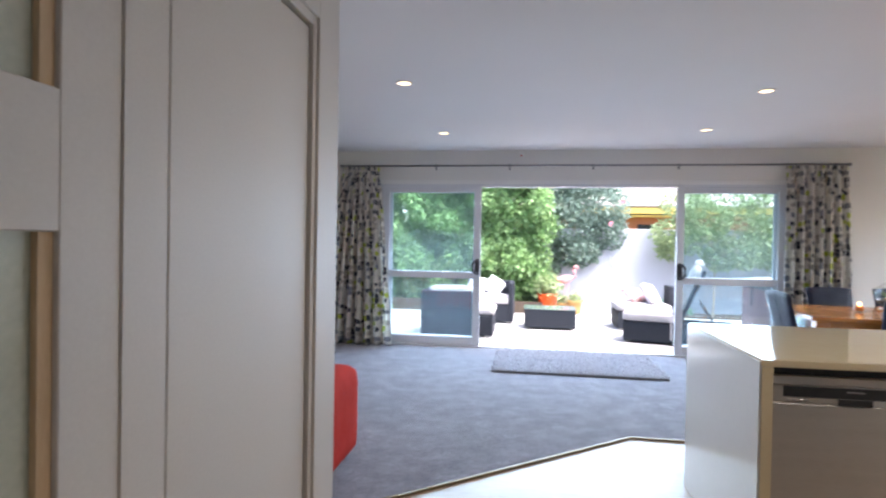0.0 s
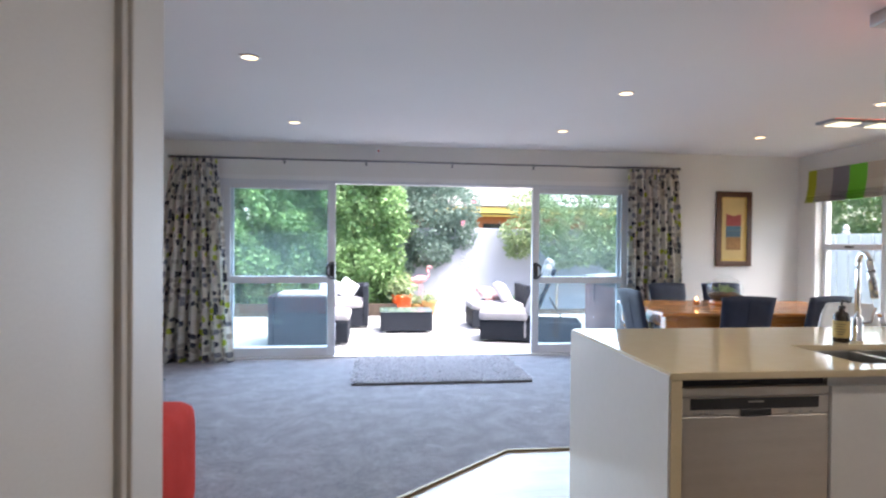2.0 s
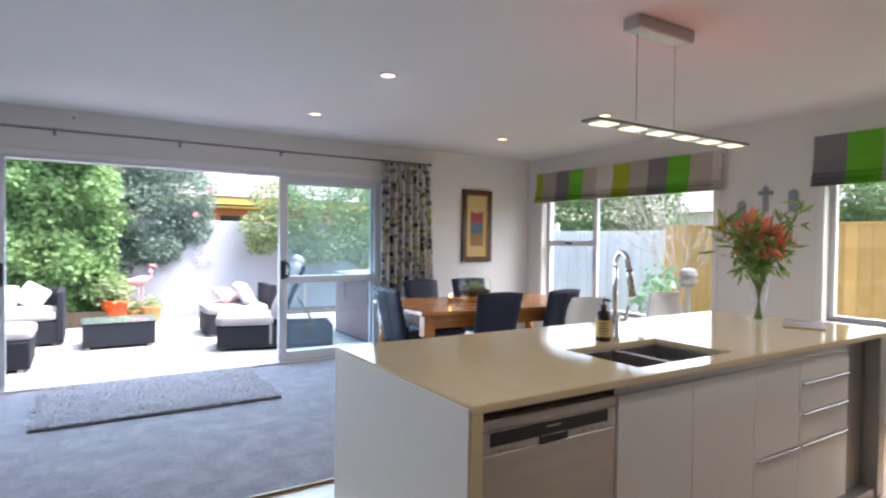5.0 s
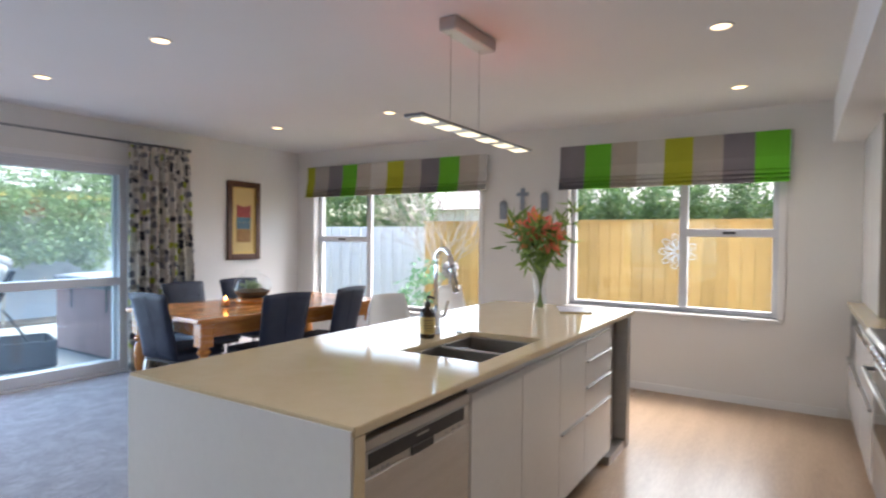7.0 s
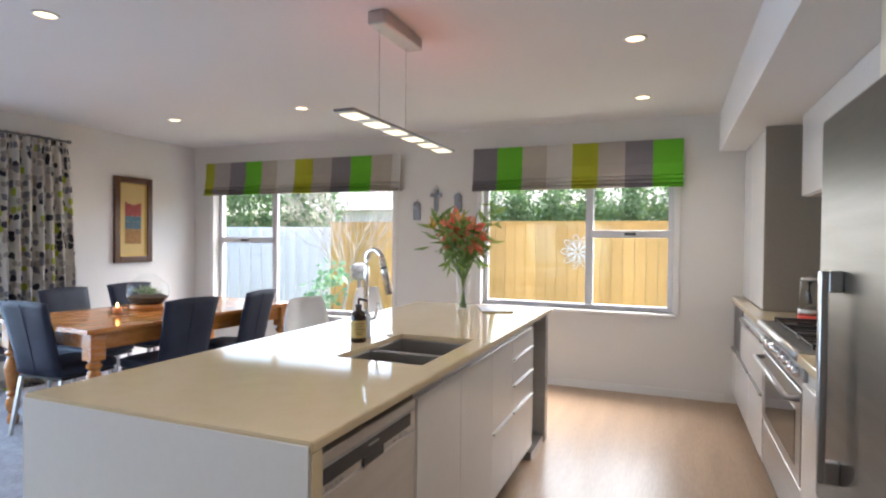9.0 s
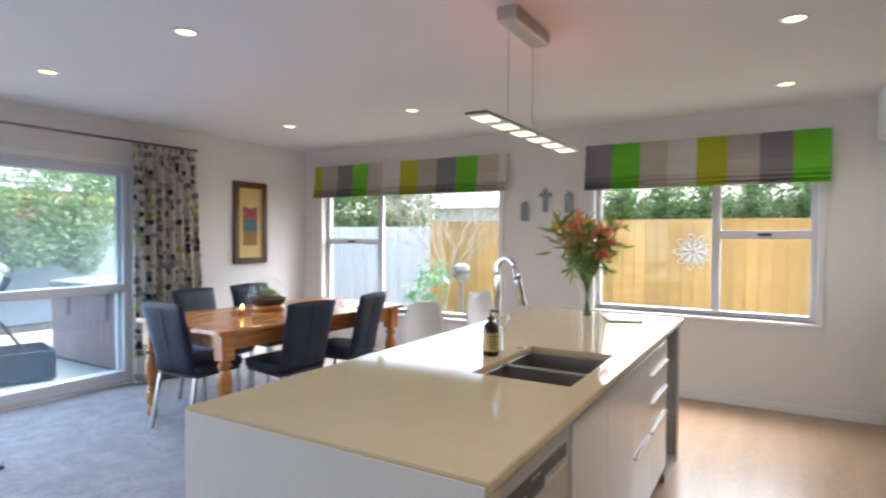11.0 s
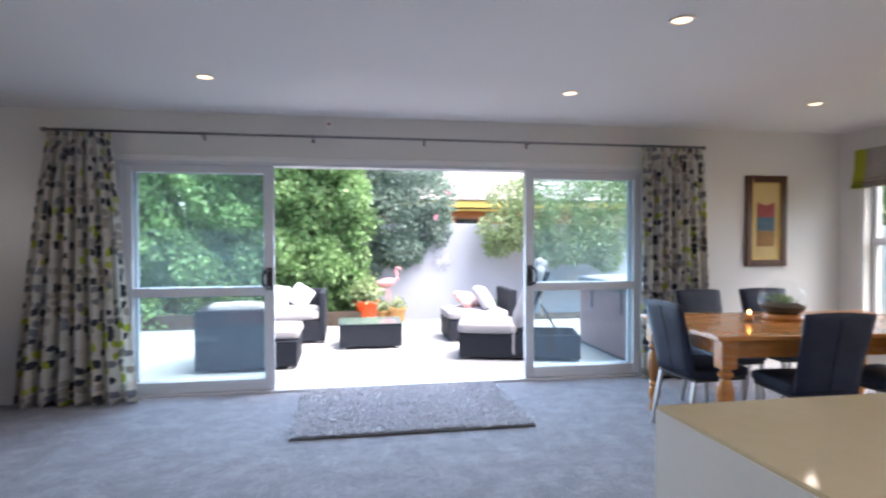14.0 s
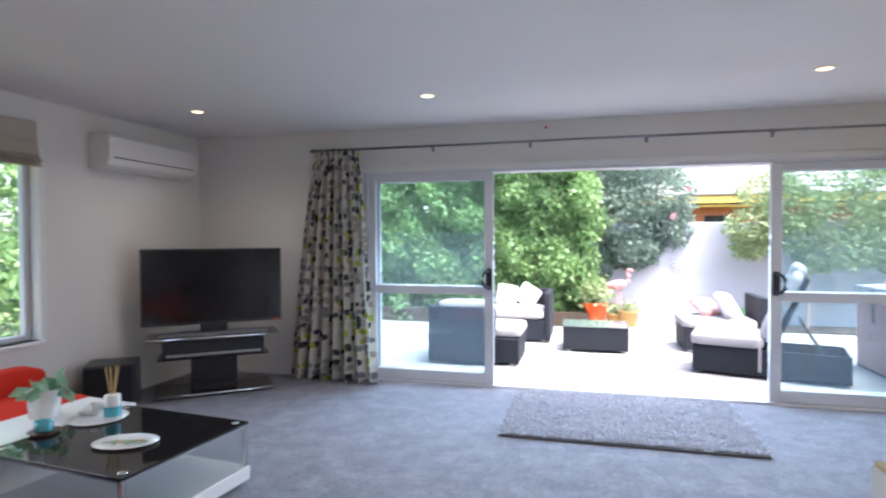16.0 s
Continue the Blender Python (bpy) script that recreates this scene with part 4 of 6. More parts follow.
mat_red = tagged(part("trivet", lathe([(0.0, 0.0), (0.11, 0.0), (0.115, 0.005), (0.115, 0.024), (0.11, 0.029), (0, 0.029)], 28, (4.66, 0.90, 0.917)), material("red_silicone", (0.65, 0.04, 0.02), 0.5), smooth=False), "thick round red silicone trivet on the bench", "trivet")
ket = thing("kettle", "glass and steel electric kettle on a red trivet", "kettle", m=pose(4.68, 0.93, 0.947))
part("base", lathe([(0.080, 0), (0.080, 0.03), (0.07, 0.035)], 24), STEEL, ket, smooth=True)
part("jug", lathe([(0.070, 0.035), (0.078, 0.06), (0.072, 0.19), (0.066, 0.20)], 24), THICKGLASS, ket, smooth=True)
part("lid", lathe([(0.067, 0.20), (0.066, 0.215), (0.03, 0.225), (0, 0.225)], 24), STEEL, ket, smooth=True)
part("handle", tube([(0.07, 0, 0.195), (0.12, 0, 0.19), (0.125, 0, 0.12), (0.078, 0, 0.06)], 0.010, 10), BLACK, ket, smooth=True)

fridge = thing("fridge", "tall stainless steel fridge with bar handles and a water dispenser", "fridge", m=pose(2.0, 0.52, 0))
part("body", B(((0.0, 0.0, 0.03), (0.91, 0.70, 1.76))), DARKSTEEL, fridge)
fd = part("door", B(((0.002, 0.70, 0.56), (0.908, 0.755, 1.755)), bevel=0.012, seg=3), FRIDGESTEEL, fridge)
fd2 = part("freezer_drawer", B(((0.002, 0.70, 0.05), (0.908, 0.755, 0.552)), bevel=0.012, seg=3), FRIDGESTEEL, fridge)
part("handle", B(((0.63, 0.79, 0.70), (0.662, 0.81, 1.29)), ((0.63, 0.755, 1.23), (0.662, 0.79, 1.29)), ((0.63, 0.755, 0.70), (0.662, 0.79, 0.76)), bevel=0.003), STEEL, fd, "square steel bar handle")
dp = part("dispenser", B(((0.08, 0.752, 0.95), (0.28, 0.760, 1.26)), bevel=0.003), BLACK, fd, "recessed water dispenser")
part("foot", B(((0.03, 0.05, 0.0), (0.88, 0.65, 0.03))), BLACK, fridge)
fc = thing("fridge_cupboard", "cream cupboard above the fridge", "wall cupboard")
part("carcass", B(((1.96, 0.61, 1.80), (2.94, 1.10, 2.138))), CREAM, fc)
for i in range(2):
    part("cabinet_door", B(((1.962 + i * 0.489, 1.10, 1.805), (1.962 + i * 0.489 + 0.485, 1.12, 2.135)), bevel=0.002), CREAM, fc)
part("side_panel", B(((2.915, 0.605, 0.917), (2.935, 1.06, 1.80))), GLOSS, fc)

# ================= curtains and blinds =================
rod = thing("curtain_rod", "long slim grey metal curtain rod over the sliding doors", "curtain rod")
part("pole", tube([(-1.39, 7.05, 2.262), (4.46, 7.05, 2.262)], 0.011, 12), DARKSTEEL, rod, smooth=True)
for x in (-1.39, 4.46):
    part("finial", lathe([(0.011, -0.02), (0.018, -0.015), (0.018, 0.015), (0.011, 0.02)], 14), DARKSTEEL, rod, smooth=True, m=pose(x, 7.05, 2.262, 0, 90, 0))
for x in (-1.33, -0.2, 0.72, 1.72, 2.7, 4.40):
    part("bracket", B(((x - 0.008, 7.05, 2.255), (x + 0.008, YN - 0.004, 2.269)), ((x - 0.012, YN - 0.006, 2.23), (x + 0.012, YN - 0.001, 2.30))), DARKSTEEL, rod)


def curtain(name_label, xt0, xt1, xb0, xb1, folds, seed):
    r = random.Random(seed)
    o = thing("curtain", name_label, "curtain", "long curtains at the sliding doors")
    nx, nz = folds * 12, 26
    bm = bmesh.new()
    uvl = bm.loops.layers.uv.new("uv")
    ph = [r.uniform(0.75, 1.25) for _ in range(folds + 1)]
    z0, z1 = 0.02, 2.248
    verts, us = [], []
    for j in range(nz + 1):
        f = j / nz
        z = z0 + (z1 - z0) * f
        row, urow, u, prev = [], [], 0.0, None
        for i in range(nx + 1):
            s = i / nx
            k = s * folds
            spread = 1 - min(1, f / 0.98)
            spread = spread ** 0.8
            x = (xt0 + (xt1 - xt0) * s) * (1 - spread) + (xb0 + (xb1 - xb0) * s) * spread
            amp = (0.028 + 0.045 * spread) * ph[int(min(k, folds - 1))]
            pinch = 1.0 if f < 0.93 else 0.55
            y = 7.045 + amp * pinch * math.sin(2 * math.pi * k + 0.5 * math.sin(3.1 * f + seed)) + 0.02 * math.sin(5 * s + 2 * f)
            x += 0.012 * math.cos(4 * math.pi * k) * spread
            p = Vector((x, y, z))
            if prev is not None:
                u += (p - prev).length
            prev = p
            row.append(bm.verts.new(p))
            urow.append(u)
        verts.append(row)
        us.append(urow)
    for j in range(nz):
        for i in range(nx):
            f = bm.faces.new((verts[j][i], verts[j][i + 1], verts[j + 1][i + 1], verts[j + 1][i]))
            for lp, (a, b) in zip(f.loops, ((j, i), (j, i + 1), (j + 1, i + 1), (j + 1, i))):
                lp[uvl].uv = (us[nz // 2][b], verts[a][b].co.z)
    bmesh.ops.solidify(bm, geom=bm.faces[:], thickness=0.004)
    part("cloth", bm, PRINT, o, smooth=True)
    for i in range(folds + 1):
        x = xt0 + (xt1 - xt0) * i / folds
        part("ring", tube([(x, 7.05 + 0.017 * math.cos(a), 2.262 + 0.017 * math.sin(a)) for a in [2 * math.pi * k / 12 for k in range(13)]], 0.0025, 6), DARKSTEEL, o)
    return o


curtain("leaf-printed cream and charcoal curtain drawn aside beside the television", -1.37, -0.90, -1.65, -0.71, 7, 3)
curtain("leaf-printed cream and charcoal curtain drawn aside beside the picture", 3.82, 4.45, 3.84, 4.52, 7, 8)

STRIPES = {"grey": material("blind_grey", (0.20, 0.18, 0.20), 0.9, fine=300, bump=0.2), "green": material("blind_green", (0.12, 0.45, 0.02), 0.85, fine=300, bump=0.2),
           "sand": material("blind_sand", (0.46, 0.40, 0.33), 0.9, fine=300, bump=0.2), "white": material("blind_white", (0.58, 0.56, 0.52), 0.9, fine=300, bump=0.2),
           "lime": material("blind_lime", (0.38, 0.40, 0.02), 0.85, fine=300, bump=0.2), "taupe": material("blind_taupe", (0.40, 0.36, 0.32), 0.9, fine=300, bump=0.2)}


def roman_blind(label, x_wall, side, y0, y1, z0, z1, stripes):
    """A raised roman blind; stripes run from y1 down to y0, each (colour, share)."""
    o = thing("roman_blind", label, "roman blind", "striped roman blinds")
    d = lambda k: x_wall - side * k
    part("headrail", B(((min(d(0.002), d(0.04)), y0 + 0.01, z1 - 0.03), (max(d(0.002), d(0.04)), y1 - 0.01, z1 - 0.002))), TRIM, o)
    total, y = sum(s for _, s in stripes), y1
    zf = z0 + (z1 - z0) * 0.26
    prof = [(0.05, z1), (0.055, zf + 0.10), (0.075, zf), (0.06, zf - 0.006), (0.09, zf - 0.035), (0.065, zf - 0.05), (0.10, z0 + 0.035), (0.07, z0 + 0.03), (0.105, z0), (0.02, z0 + 0.004)]
    for c, s in stripes:
        w = (y1 - y0) * s / total
        bm = bmesh.new()
        rows = [[bm.verts.new((d(k), yy, z)) for k, z in prof] for yy in (y, y - w)]
        for a in range(len(prof) - 1):
            bm.faces.new((rows[0][a], rows[0][a + 1], rows[1][a + 1], rows[1][a]))
        bmesh.ops.recalc_face_normals(bm, faces=bm.faces)
        bmesh.ops.solidify(bm, geom=bm.faces[:], thickness=0.003)
        part("stripe", bm, STRIPES[c], o, c + " cloth stripe")
        y -= w
    return o


roman_blind("green, grey and sand striped blind pulled up over the dining window", XE, 1, 4.34, 6.97, 1.875, 2.26,
            [("lime", 0.55), ("taupe", 1), ("grey", 0.95), ("green", 0.95), ("sand", 0.9), ("white", 1), ("lime", 1), ("taupe", 1), ("grey", 1), ("green", 1.05), ("sand", 1), ("white", 0.4)])
roman_blind("green, grey and sand striped blind pulled up over the kitchen window", XE, 1, 1.62, 3.535, 1.85, 2.265,
            [("grey", 1), ("green", 1), ("sand", 0.95), ("white", 0.95), ("lime", 0.95), ("taupe", 0.95), ("grey", 0.95), ("green", 1)])
roman_blind("green and sand striped blind pulled up over the lounge window", XW, -1, 3.0, 5.32, 1.95, 2.28,
            [("sand", 1), ("green", 1), ("grey", 1), ("taupe", 1), ("lime", 1), ("white", 1)])

# wall ornaments
for y, z, s, nm in ((4.165, 1.66, 0, "bird"), (3.95, 1.785, 1, "cross"), (3.71, 1.735, 2, "oval")):
    o = thing("wall_ornament", "small pewter " + nm + " ornament hung on the wall", "wall ornament", "pewter wall ornaments", m=pose(XE - 0.002, y, z))
    PEWTER = bpy.data.materials.get("pewter") or material("pewter", (0.30, 0.33, 0.38), 0.45, 0.7, scale=20, bump=0.4)
    if s == 1:
        part("plaque", B(((-0.018, -0.025, -0.13), (0, 0.025, 0.10)), ((-0.018, -0.065, 0.02), (0, 0.065, 0.06)), bevel=0.008, seg=2), PEWTER, o)
    else:
        bm = B(((-0.015, -0.04, -0.09), (0, 0.04, 0.04)), bevel=0.012, seg=2)
        bmesh.ops.create_uvsphere(bm, u_segments=12, v_segments=8, radius=0.045, matrix=pose(-0.012, 0, 0.06) @ Matrix.Diagonal((0.4, 1, 1, 1)))
        part("plaque", bm, PEWTER, o)
    part("hook", lathe([(0.004, 0), (0.004, 0.02)], 8), STEEL, o, m=pose(-0.004, 0, 0.11))

# framed picture
pic = thing("framed_picture", "tall dark-framed picture of a red and blue landscape", "framed picture", m=pose(5.265, YN - 0.002, 1.55))
W, HH = 0.235, 0.465
part("frame", B(((-W, -0.035, -HH), (-W + 0.07, 0, HH)), ((W - 0.07, -0.035, -HH), (W, 0, HH)), ((-W + 0.07, -0.035, HH - 0.07), (W - 0.07, 0, HH)), ((-W + 0.07, -0.035, -HH), (W - 0.07, 0, -HH + 0.07)), bevel=0.008, seg=2), DARKWOOD, pic)
part("gilt_edge", B(((-W + 0.07, -0.022, -HH + 0.07), (-W + 0.085, 0, HH - 0.07)), ((W - 0.085, -0.022, -HH + 0.07), (W - 0.07, 0, HH - 0.07)), ((-W + 0.085, -0.022, HH - 0.085), (W - 0.085, 0, HH - 0.07)), ((-W + 0.085, -0.022, -HH + 0.07), (W - 0.085, 0, -HH + 0.085))), GOLD, pic)
part("mount", B(((-W + 0.085, -0.010, -HH + 0.085), (W - 0.085, 0, HH - 0.085))), material("straw_mount", (0.62, 0.46, 0.20), 0.8), pic)
bands = [(-0.26, -0.10, (0.38, 0.20, 0.07)), (-0.10, -0.02, (0.10, 0.17, 0.22)), (-0.02, 0.04, (0.10, 0.20, 0.26)), (0.04, 0.16, (0.42, 0.09, 0.08))]
for i, (a, b, c) in enumerate(bands):
    bm = bmesh.new()
    n_ = 12
    lo = [bm.verts.new((-0.10 + 0.2 * k / n_, -0.013 - 0.0006 * i, a)) for k in range(n_ + 1)]
    hi = [bm.verts.new((-0.10 + 0.2 * k / n_, -0.013 - 0.0006 * i, b + (0.03 * abs(k / n_ - 0.5) * 2 + 0.012 * math.sin(k * 2.3) if i == 3 else 0.006 * math.sin(k * 1.7 + i)))) for k in range(n_ + 1)]
    for k in range(n_):
        bm.faces.new((lo[k], lo[k + 1], hi[k + 1], hi[k]))
    part("painted_band", bm, material("painted_band", c, 0.8, color2=tuple(v * 0.7 for v in c), scale=22, fine=90, amount=0.7), pic)

# ================= dining =================
def dining_chair():
    o = thing("dining_chair", "navy leather high-backed dining chair with slim steel legs", "chair", "chairs round the dining table")
    part("seat", cushion((-0.215, -0.20, 0.40), (0.215, 0.24, 0.485), 0.012, n=8), LEATHER, o, smooth=True)
    bm = bmesh.new()
    nu, nv = 8, 10
    lay = []
    for side in (0, 1):
        g = []
        for j in range(nv + 1):
            f = j / nv
            row = []
            for i in range(nu + 1):
                u = i / nu * 2 - 1
                th = 0.030 * (1 - 0.35 * f)
                y = -0.195 - 0.012 * math.sin(f * 3.14) - 0.115 * f ** 1.6
                z = 0.42 + 0.51 * f - 0.012 * u * u * f
                w = 0.196 + 0.022 * f ** 1.5
                edge = (1 - abs(u) ** 8) * (1 - (abs(f - 0.5) * 2) ** 10)
                row.append(bm.verts.new((u * w, y + (th if side else -th) * (0.35 + 0.65 * edge), z)))
            g.append(row)
        lay.append(g)
        for j in range(nv):
            for i in range(nu):
                q = (g[j][i], g[j][i + 1], g[j + 1][i + 1], g[j + 1][i])
                bm.faces.new(q if side == 0 else q[::-1])
    a, b = lay
    for j in range(nv):
        bm.faces.new((a[j][0], a[j + 1][0], b[j + 1][0], b[j][0]))
        bm.faces.new((a[j + 1][nu], a[j][nu], b[j][nu], b[j + 1][nu]))
    for i in range(nu):
        bm.faces.new((a[nv][i], a[nv][i + 1], b[nv][i + 1], b[nv][i]))
        bm.faces.new((a[0][i + 1], a[0][i], b[0][i], b[0][i + 1]))
    bmesh.ops.recalc_face_normals(bm, faces=bm.faces)
    back = part("backrest", bm, LEATHER, o, smooth=True)
    part("seam", tube([(0, -0.225 - 0.012 * math.sin(k * 0.314) - 0.115 * (k / 10) ** 1.6 + 0.009 * k / 10, 0.43 + 0.048 * k) for k in range(11)], 0.0025, 6), LEATHER, back)
    for x in (-0.08, 0.08):
        for z in (0.66, 0.80):
            part("tuft_button", lathe([(0.010, 0), (0.008, 0.005), (0, 0.006)], 10), LEATHER, back, m=pose(x, -0.222 + 0.01 * (0.8 - z) - 0.02 + 0.055, z, -90, 0, 0))
    part("seat_frame", B(((-0.20, -0.19, 0.385), (0.20, 0.22, 0.405)), bevel=0.004), BLACK, o)
    for x, y, dx, dy in ((-0.185, 0.20, -0.01, 0.015), (0.185, 0.20, 0.01, 0.015), (-0.185, -0.18, -0.01, -0.07), (0.185, -0.18, 0.01, -0.07)):
        bm = bmesh.new()
        g = bmesh.ops.create_cube(bm, size=1)
        for v in g["verts"]:
            k = 1 - (v.co.z + 0.5)
            v.co = Vector((x + dx * k + v.co.x * 0.024, y + dy * k + v.co.y * 0.024, 0.39 * (v.co.z + 0.5)))
        part("leg", bm, STEEL, o, "brushed steel leg")
    return o


ch = dining_chair()
ch.matrix_basis = pose(3.50, 5.68, 0.008, 0, 0, -86)
for x, y, a in ((3.89, 5.17, -7), (4.54, 5.17, 8), (4.00, 6.11, 184), (4.60, 6.13, 177)):
    copy_thing(ch, pose(x, y, 0.008, 0, 0, a))

tb = thing("dining_table", "honey pine dining table with turned legs", "dining table", m=pose(4.23, 5.57, 0.008, 0, 0, -4))
TX, TY = 0.96, 0.54
for i in range(5):
    y0 = -TY + i * 2 * TY / 5
    part("plank", B(((-TX, y0 + 0.0006, 0.735), (TX, y0 + 2 * TY / 5 - 0.0006, 0.765)), bevel=0.004 if i in (0, 4) else 0.0012), PINE, tb)
for lo, hi in (((-TX + 0.10, -TY + 0.06, 0.62), (TX - 0.10, -TY + 0.085, 0.735)), ((-TX + 0.10, TY - 0.085, 0.62), (TX - 0.10, TY - 0.06, 0.735)),
               ((-TX + 0.10, -TY + 0.085, 0.62), (-TX + 0.125, TY - 0.085, 0.735)), ((TX - 0.125, -TY + 0.085, 0.62), (TX - 0.10, TY - 0.085, 0.735))):
    part("apron", B((lo, hi), bevel=0.002), PINE, tb)
LEGP = [(0.024, 0.0), (0.034, 0.015), (0.038, 0.05), (0.026, 0.085), (0.040, 0.11), (0.047, 0.15), (0.040, 0.19), (0.028, 0.205), (0.044, 0.225), (0.030, 0.245),
        (0.040, 0.29), (0.050, 0.36), (0.052, 0.42), (0.040, 0.47), (0.030, 0.49), (0.048, 0.51), (0.048, 0.525), (0.036, 0.535), (0.036, 0.56)]
for sx in (-1, 1):
    for sy in (-1, 1):
        bm = lathe(LEGP, 20, (sx * (TX - 0.09), sy * (TY - 0.075), 0))
        box(bm, (sx * (TX - 0.09) - 0.05, sy * (TY - 0.075) - 0.05, 0.555), (sx * (TX - 0.09) + 0.05, sy * (TY - 0.075) + 0.05, 0.735), 0.006)
        part("leg", bm, PINE, tb, "turned pine leg")

ter = thing("terrarium", "round glass terrarium of succulents on a wooden ring", "terrarium", m=pose(4.19, 5.70, 0.774))
part("stand", lathe([(0.135, 0), (0.140, 0.005), (0.140, 0.038), (0.12, 0.045)], 30), PINE, ter, "pale wooden ring", smooth=True)
part("soil", lathe([(0.10, 0.05), (0.128, 0.06), (0.150, 0.10), (0.10, 0.12), (0, 0.13)], 24), SOIL, ter)
part("bowl", lathe([(0.11, 0.046), (0.150, 0.085), (0.163, 0.14), (0.150, 0.195), (0.110, 0.240), (0.066, 0.262), (0.058, 0.285), (0.066, 0.292)], 30, close=False), THICKGLASS, ter, "clear glass globe", smooth=True)
rng = np.random.default_rng(21)
leaf_mesh("plants", np.array([0, 0, 0.135]) + rng.normal(size=(150, 3)) * np.array([0.040, 0.040, 0.014]), 0.045, PALETREE, ter, rng, droop=-1.0, aspect=0.3)
can = thing("candle", "small lit orange candle in a glass on the dining table", "candle", m=pose(3.85, 5.62, 0.774))
part("holder", lathe([(0.030, 0), (0.036, 0.004), (0.038, 0.07), (0.034, 0.07), (0.032, 0.008), (0, 0.008)], 20), THICKGLASS, can, smooth=True)
part("wax", lathe([(0.031, 0.009), (0.032, 0.05), (0, 0.05)], 18), material("orange_wax", (0.75, 0.25, 0.06), 0.5), can, smooth=True)
part("flame", lathe([(0.002, 0.05), (0.009, 0.062), (0.006, 0.078), (0, 0.092)], 12), FLAME, can, smooth=True)

# ================= rug =================
rug = thing("rug", "grey shaggy rug with a dark edge in front of the doors", "rug", m=pose(0, 0, 0.008))
part("backing", B(((0.62, 5.915, 0.0), (2.355, 7.12, 0.016)), bevel=0.004), RUGDARK, rug)
part("pile_base", B(((0.635, 5.945, 0.0165), (2.34, 7.105, 0.0195)), bevel=0.001), material("shag_base", (0.34, 0.33, 0.345), 0.95, color2=(0.25, 0.24, 0.255), scale=14, fine=80, bump=0.5), rug, "grey pile between the tufts")
rng = np.random.default_rng(31)
k = 11000
px, py = rng.uniform(0.63, 2.345, k), rng.uniform(5.94, 7.115, k)
seam = np.abs(px - 1.50)
keep = (seam > 0.014) | (rng.uniform(size=k) < 0.15)
px, py, seam = px[keep], py[keep], seam[keep]
k = len(px)
clump = np.sin(px * 23 + 3 * np.sin(py * 17)) * np.sin(py * 31 + 2 * np.sin(px * 19))
lean = rng.normal(size=(k, 2)) * 0.022 + np.stack([np.cos(clump * 3), np.sin(clump * 3) - 0.3], 1) * 0.026
hh = rng.uniform(0.020, 0.036, k) + 0.008 * clump + np.where(seam < 0.05, 0.012, 0.0)
ang = rng.uniform(0, 6.28, k)
w = 0.015
b0 = np.stack([px + np.cos(ang) * w, py + np.sin(ang) * w, np.full(k, 0.010)], 1)
b1 = np.stack([px - np.cos(ang) * w, py - np.sin(ang) * w, np.full(k, 0.010)], 1)
tp = np.stack([px + lean[:, 0], py + lean[:, 1], 0.010 + hh], 1)
me = bpy.data.meshes.new("shag")
me.from_pydata(np.stack([b0, b1, tp], 1).reshape(-1, 3).tolist(), [], np.arange(3 * k).reshape(-1, 3).tolist())
me.materials.append(RUG)
tagged(new("shag", me), kind="stuff").parent = rug

# ================= lounge =================
sofa = thing("sofa", "red wool sofa with rounded arms", "sofa", m=pose(-0.02, 2.67, 0.008))
part("arm", cushion((-0.22, 0.0, 0.03), (0.0, 0.88, 0.56), 0.008, n=10), RED, sofa, smooth=True)
part("arm", cushion((-1.95, 0.0, 0.03), (-1.73, 0.88, 0.56), 0.008, n=10), RED, sofa, smooth=True)
part("base", B(((-1.74, 0.05, 0.06), (-0.21, 0.86, 0.26)), bevel=0.02, seg=2), RED, sofa)
part("backrest", cushion((-1.74, 0.0, 0.24), (-0.21, 0.24, 0.62), 0.02, n=10), RED, sofa, smooth=True)
for i in range(2):
    part("seat_cushion", cushion((-1.73 + i * 0.76, 0.22, 0.25), (-0.975 + i * 0.76, 0.87, 0.42), 0.03, n=8), RED, sofa, smooth=True)
for x in (-1.85, -0.12):
    for y in (0.08, 0.78):
        part("foot", lathe([(0.02, 0), (0.026, 0.05)], 12, (x, y, 0)), BLACK, sofa)

pouf = thing("armchair", "low red wool armchair under the lounge window", "armchair", m=pose(-2.32, 4.80, 0.008))
part("seat", cushion((-0.36, -0.42, 0.05), (0.32, 0.38, 0.34), 0.02), RED, pouf, smooth=True)
part("backrest", cushion((-0.40, -0.42, 0.30), (-0.16, 0.38, 0.50), 0.02), RED, pouf, smooth=True)
for x in (-0.30, 0.26):
    for y in (-0.35, 0.31):
        part("foot", lathe([(0.018, 0), (0.022, 0.06)], 10, (x, y, 0)), BLACK, pouf)

# coffee table
ct = thing("coffee_table", "black glass coffee table with clear sides on a white gloss base", "coffee table", m=pose(-1.13, 4.44, 0.008, 0, 0, -6))
CX, CY = 0.46, 0.41
part("glass_top", B(((-CX, -CY, 0.352), (CX, CY, 0.364)), bevel=0.002), BLACKGLASS, ct, "polished black glass top")
part("top_rim", B(((-CX, -CY, 0.342), (CX, -CY + 0.012, 0.3515)), ((-CX, CY - 0.012, 0.342), (CX, CY, 0.3515)), ((CX - 0.012, -CY + 0.012, 0.342), (CX, CY - 0.012, 0.3515))), CHROME, ct, "chrome edge under the glass")
part("side_panel", B(((CX - 0.018, -CY + 0.03, 0.113), (CX - 0.006, CY - 0.03, 0.342))), THICKGLASS, ct, "clear glass side")
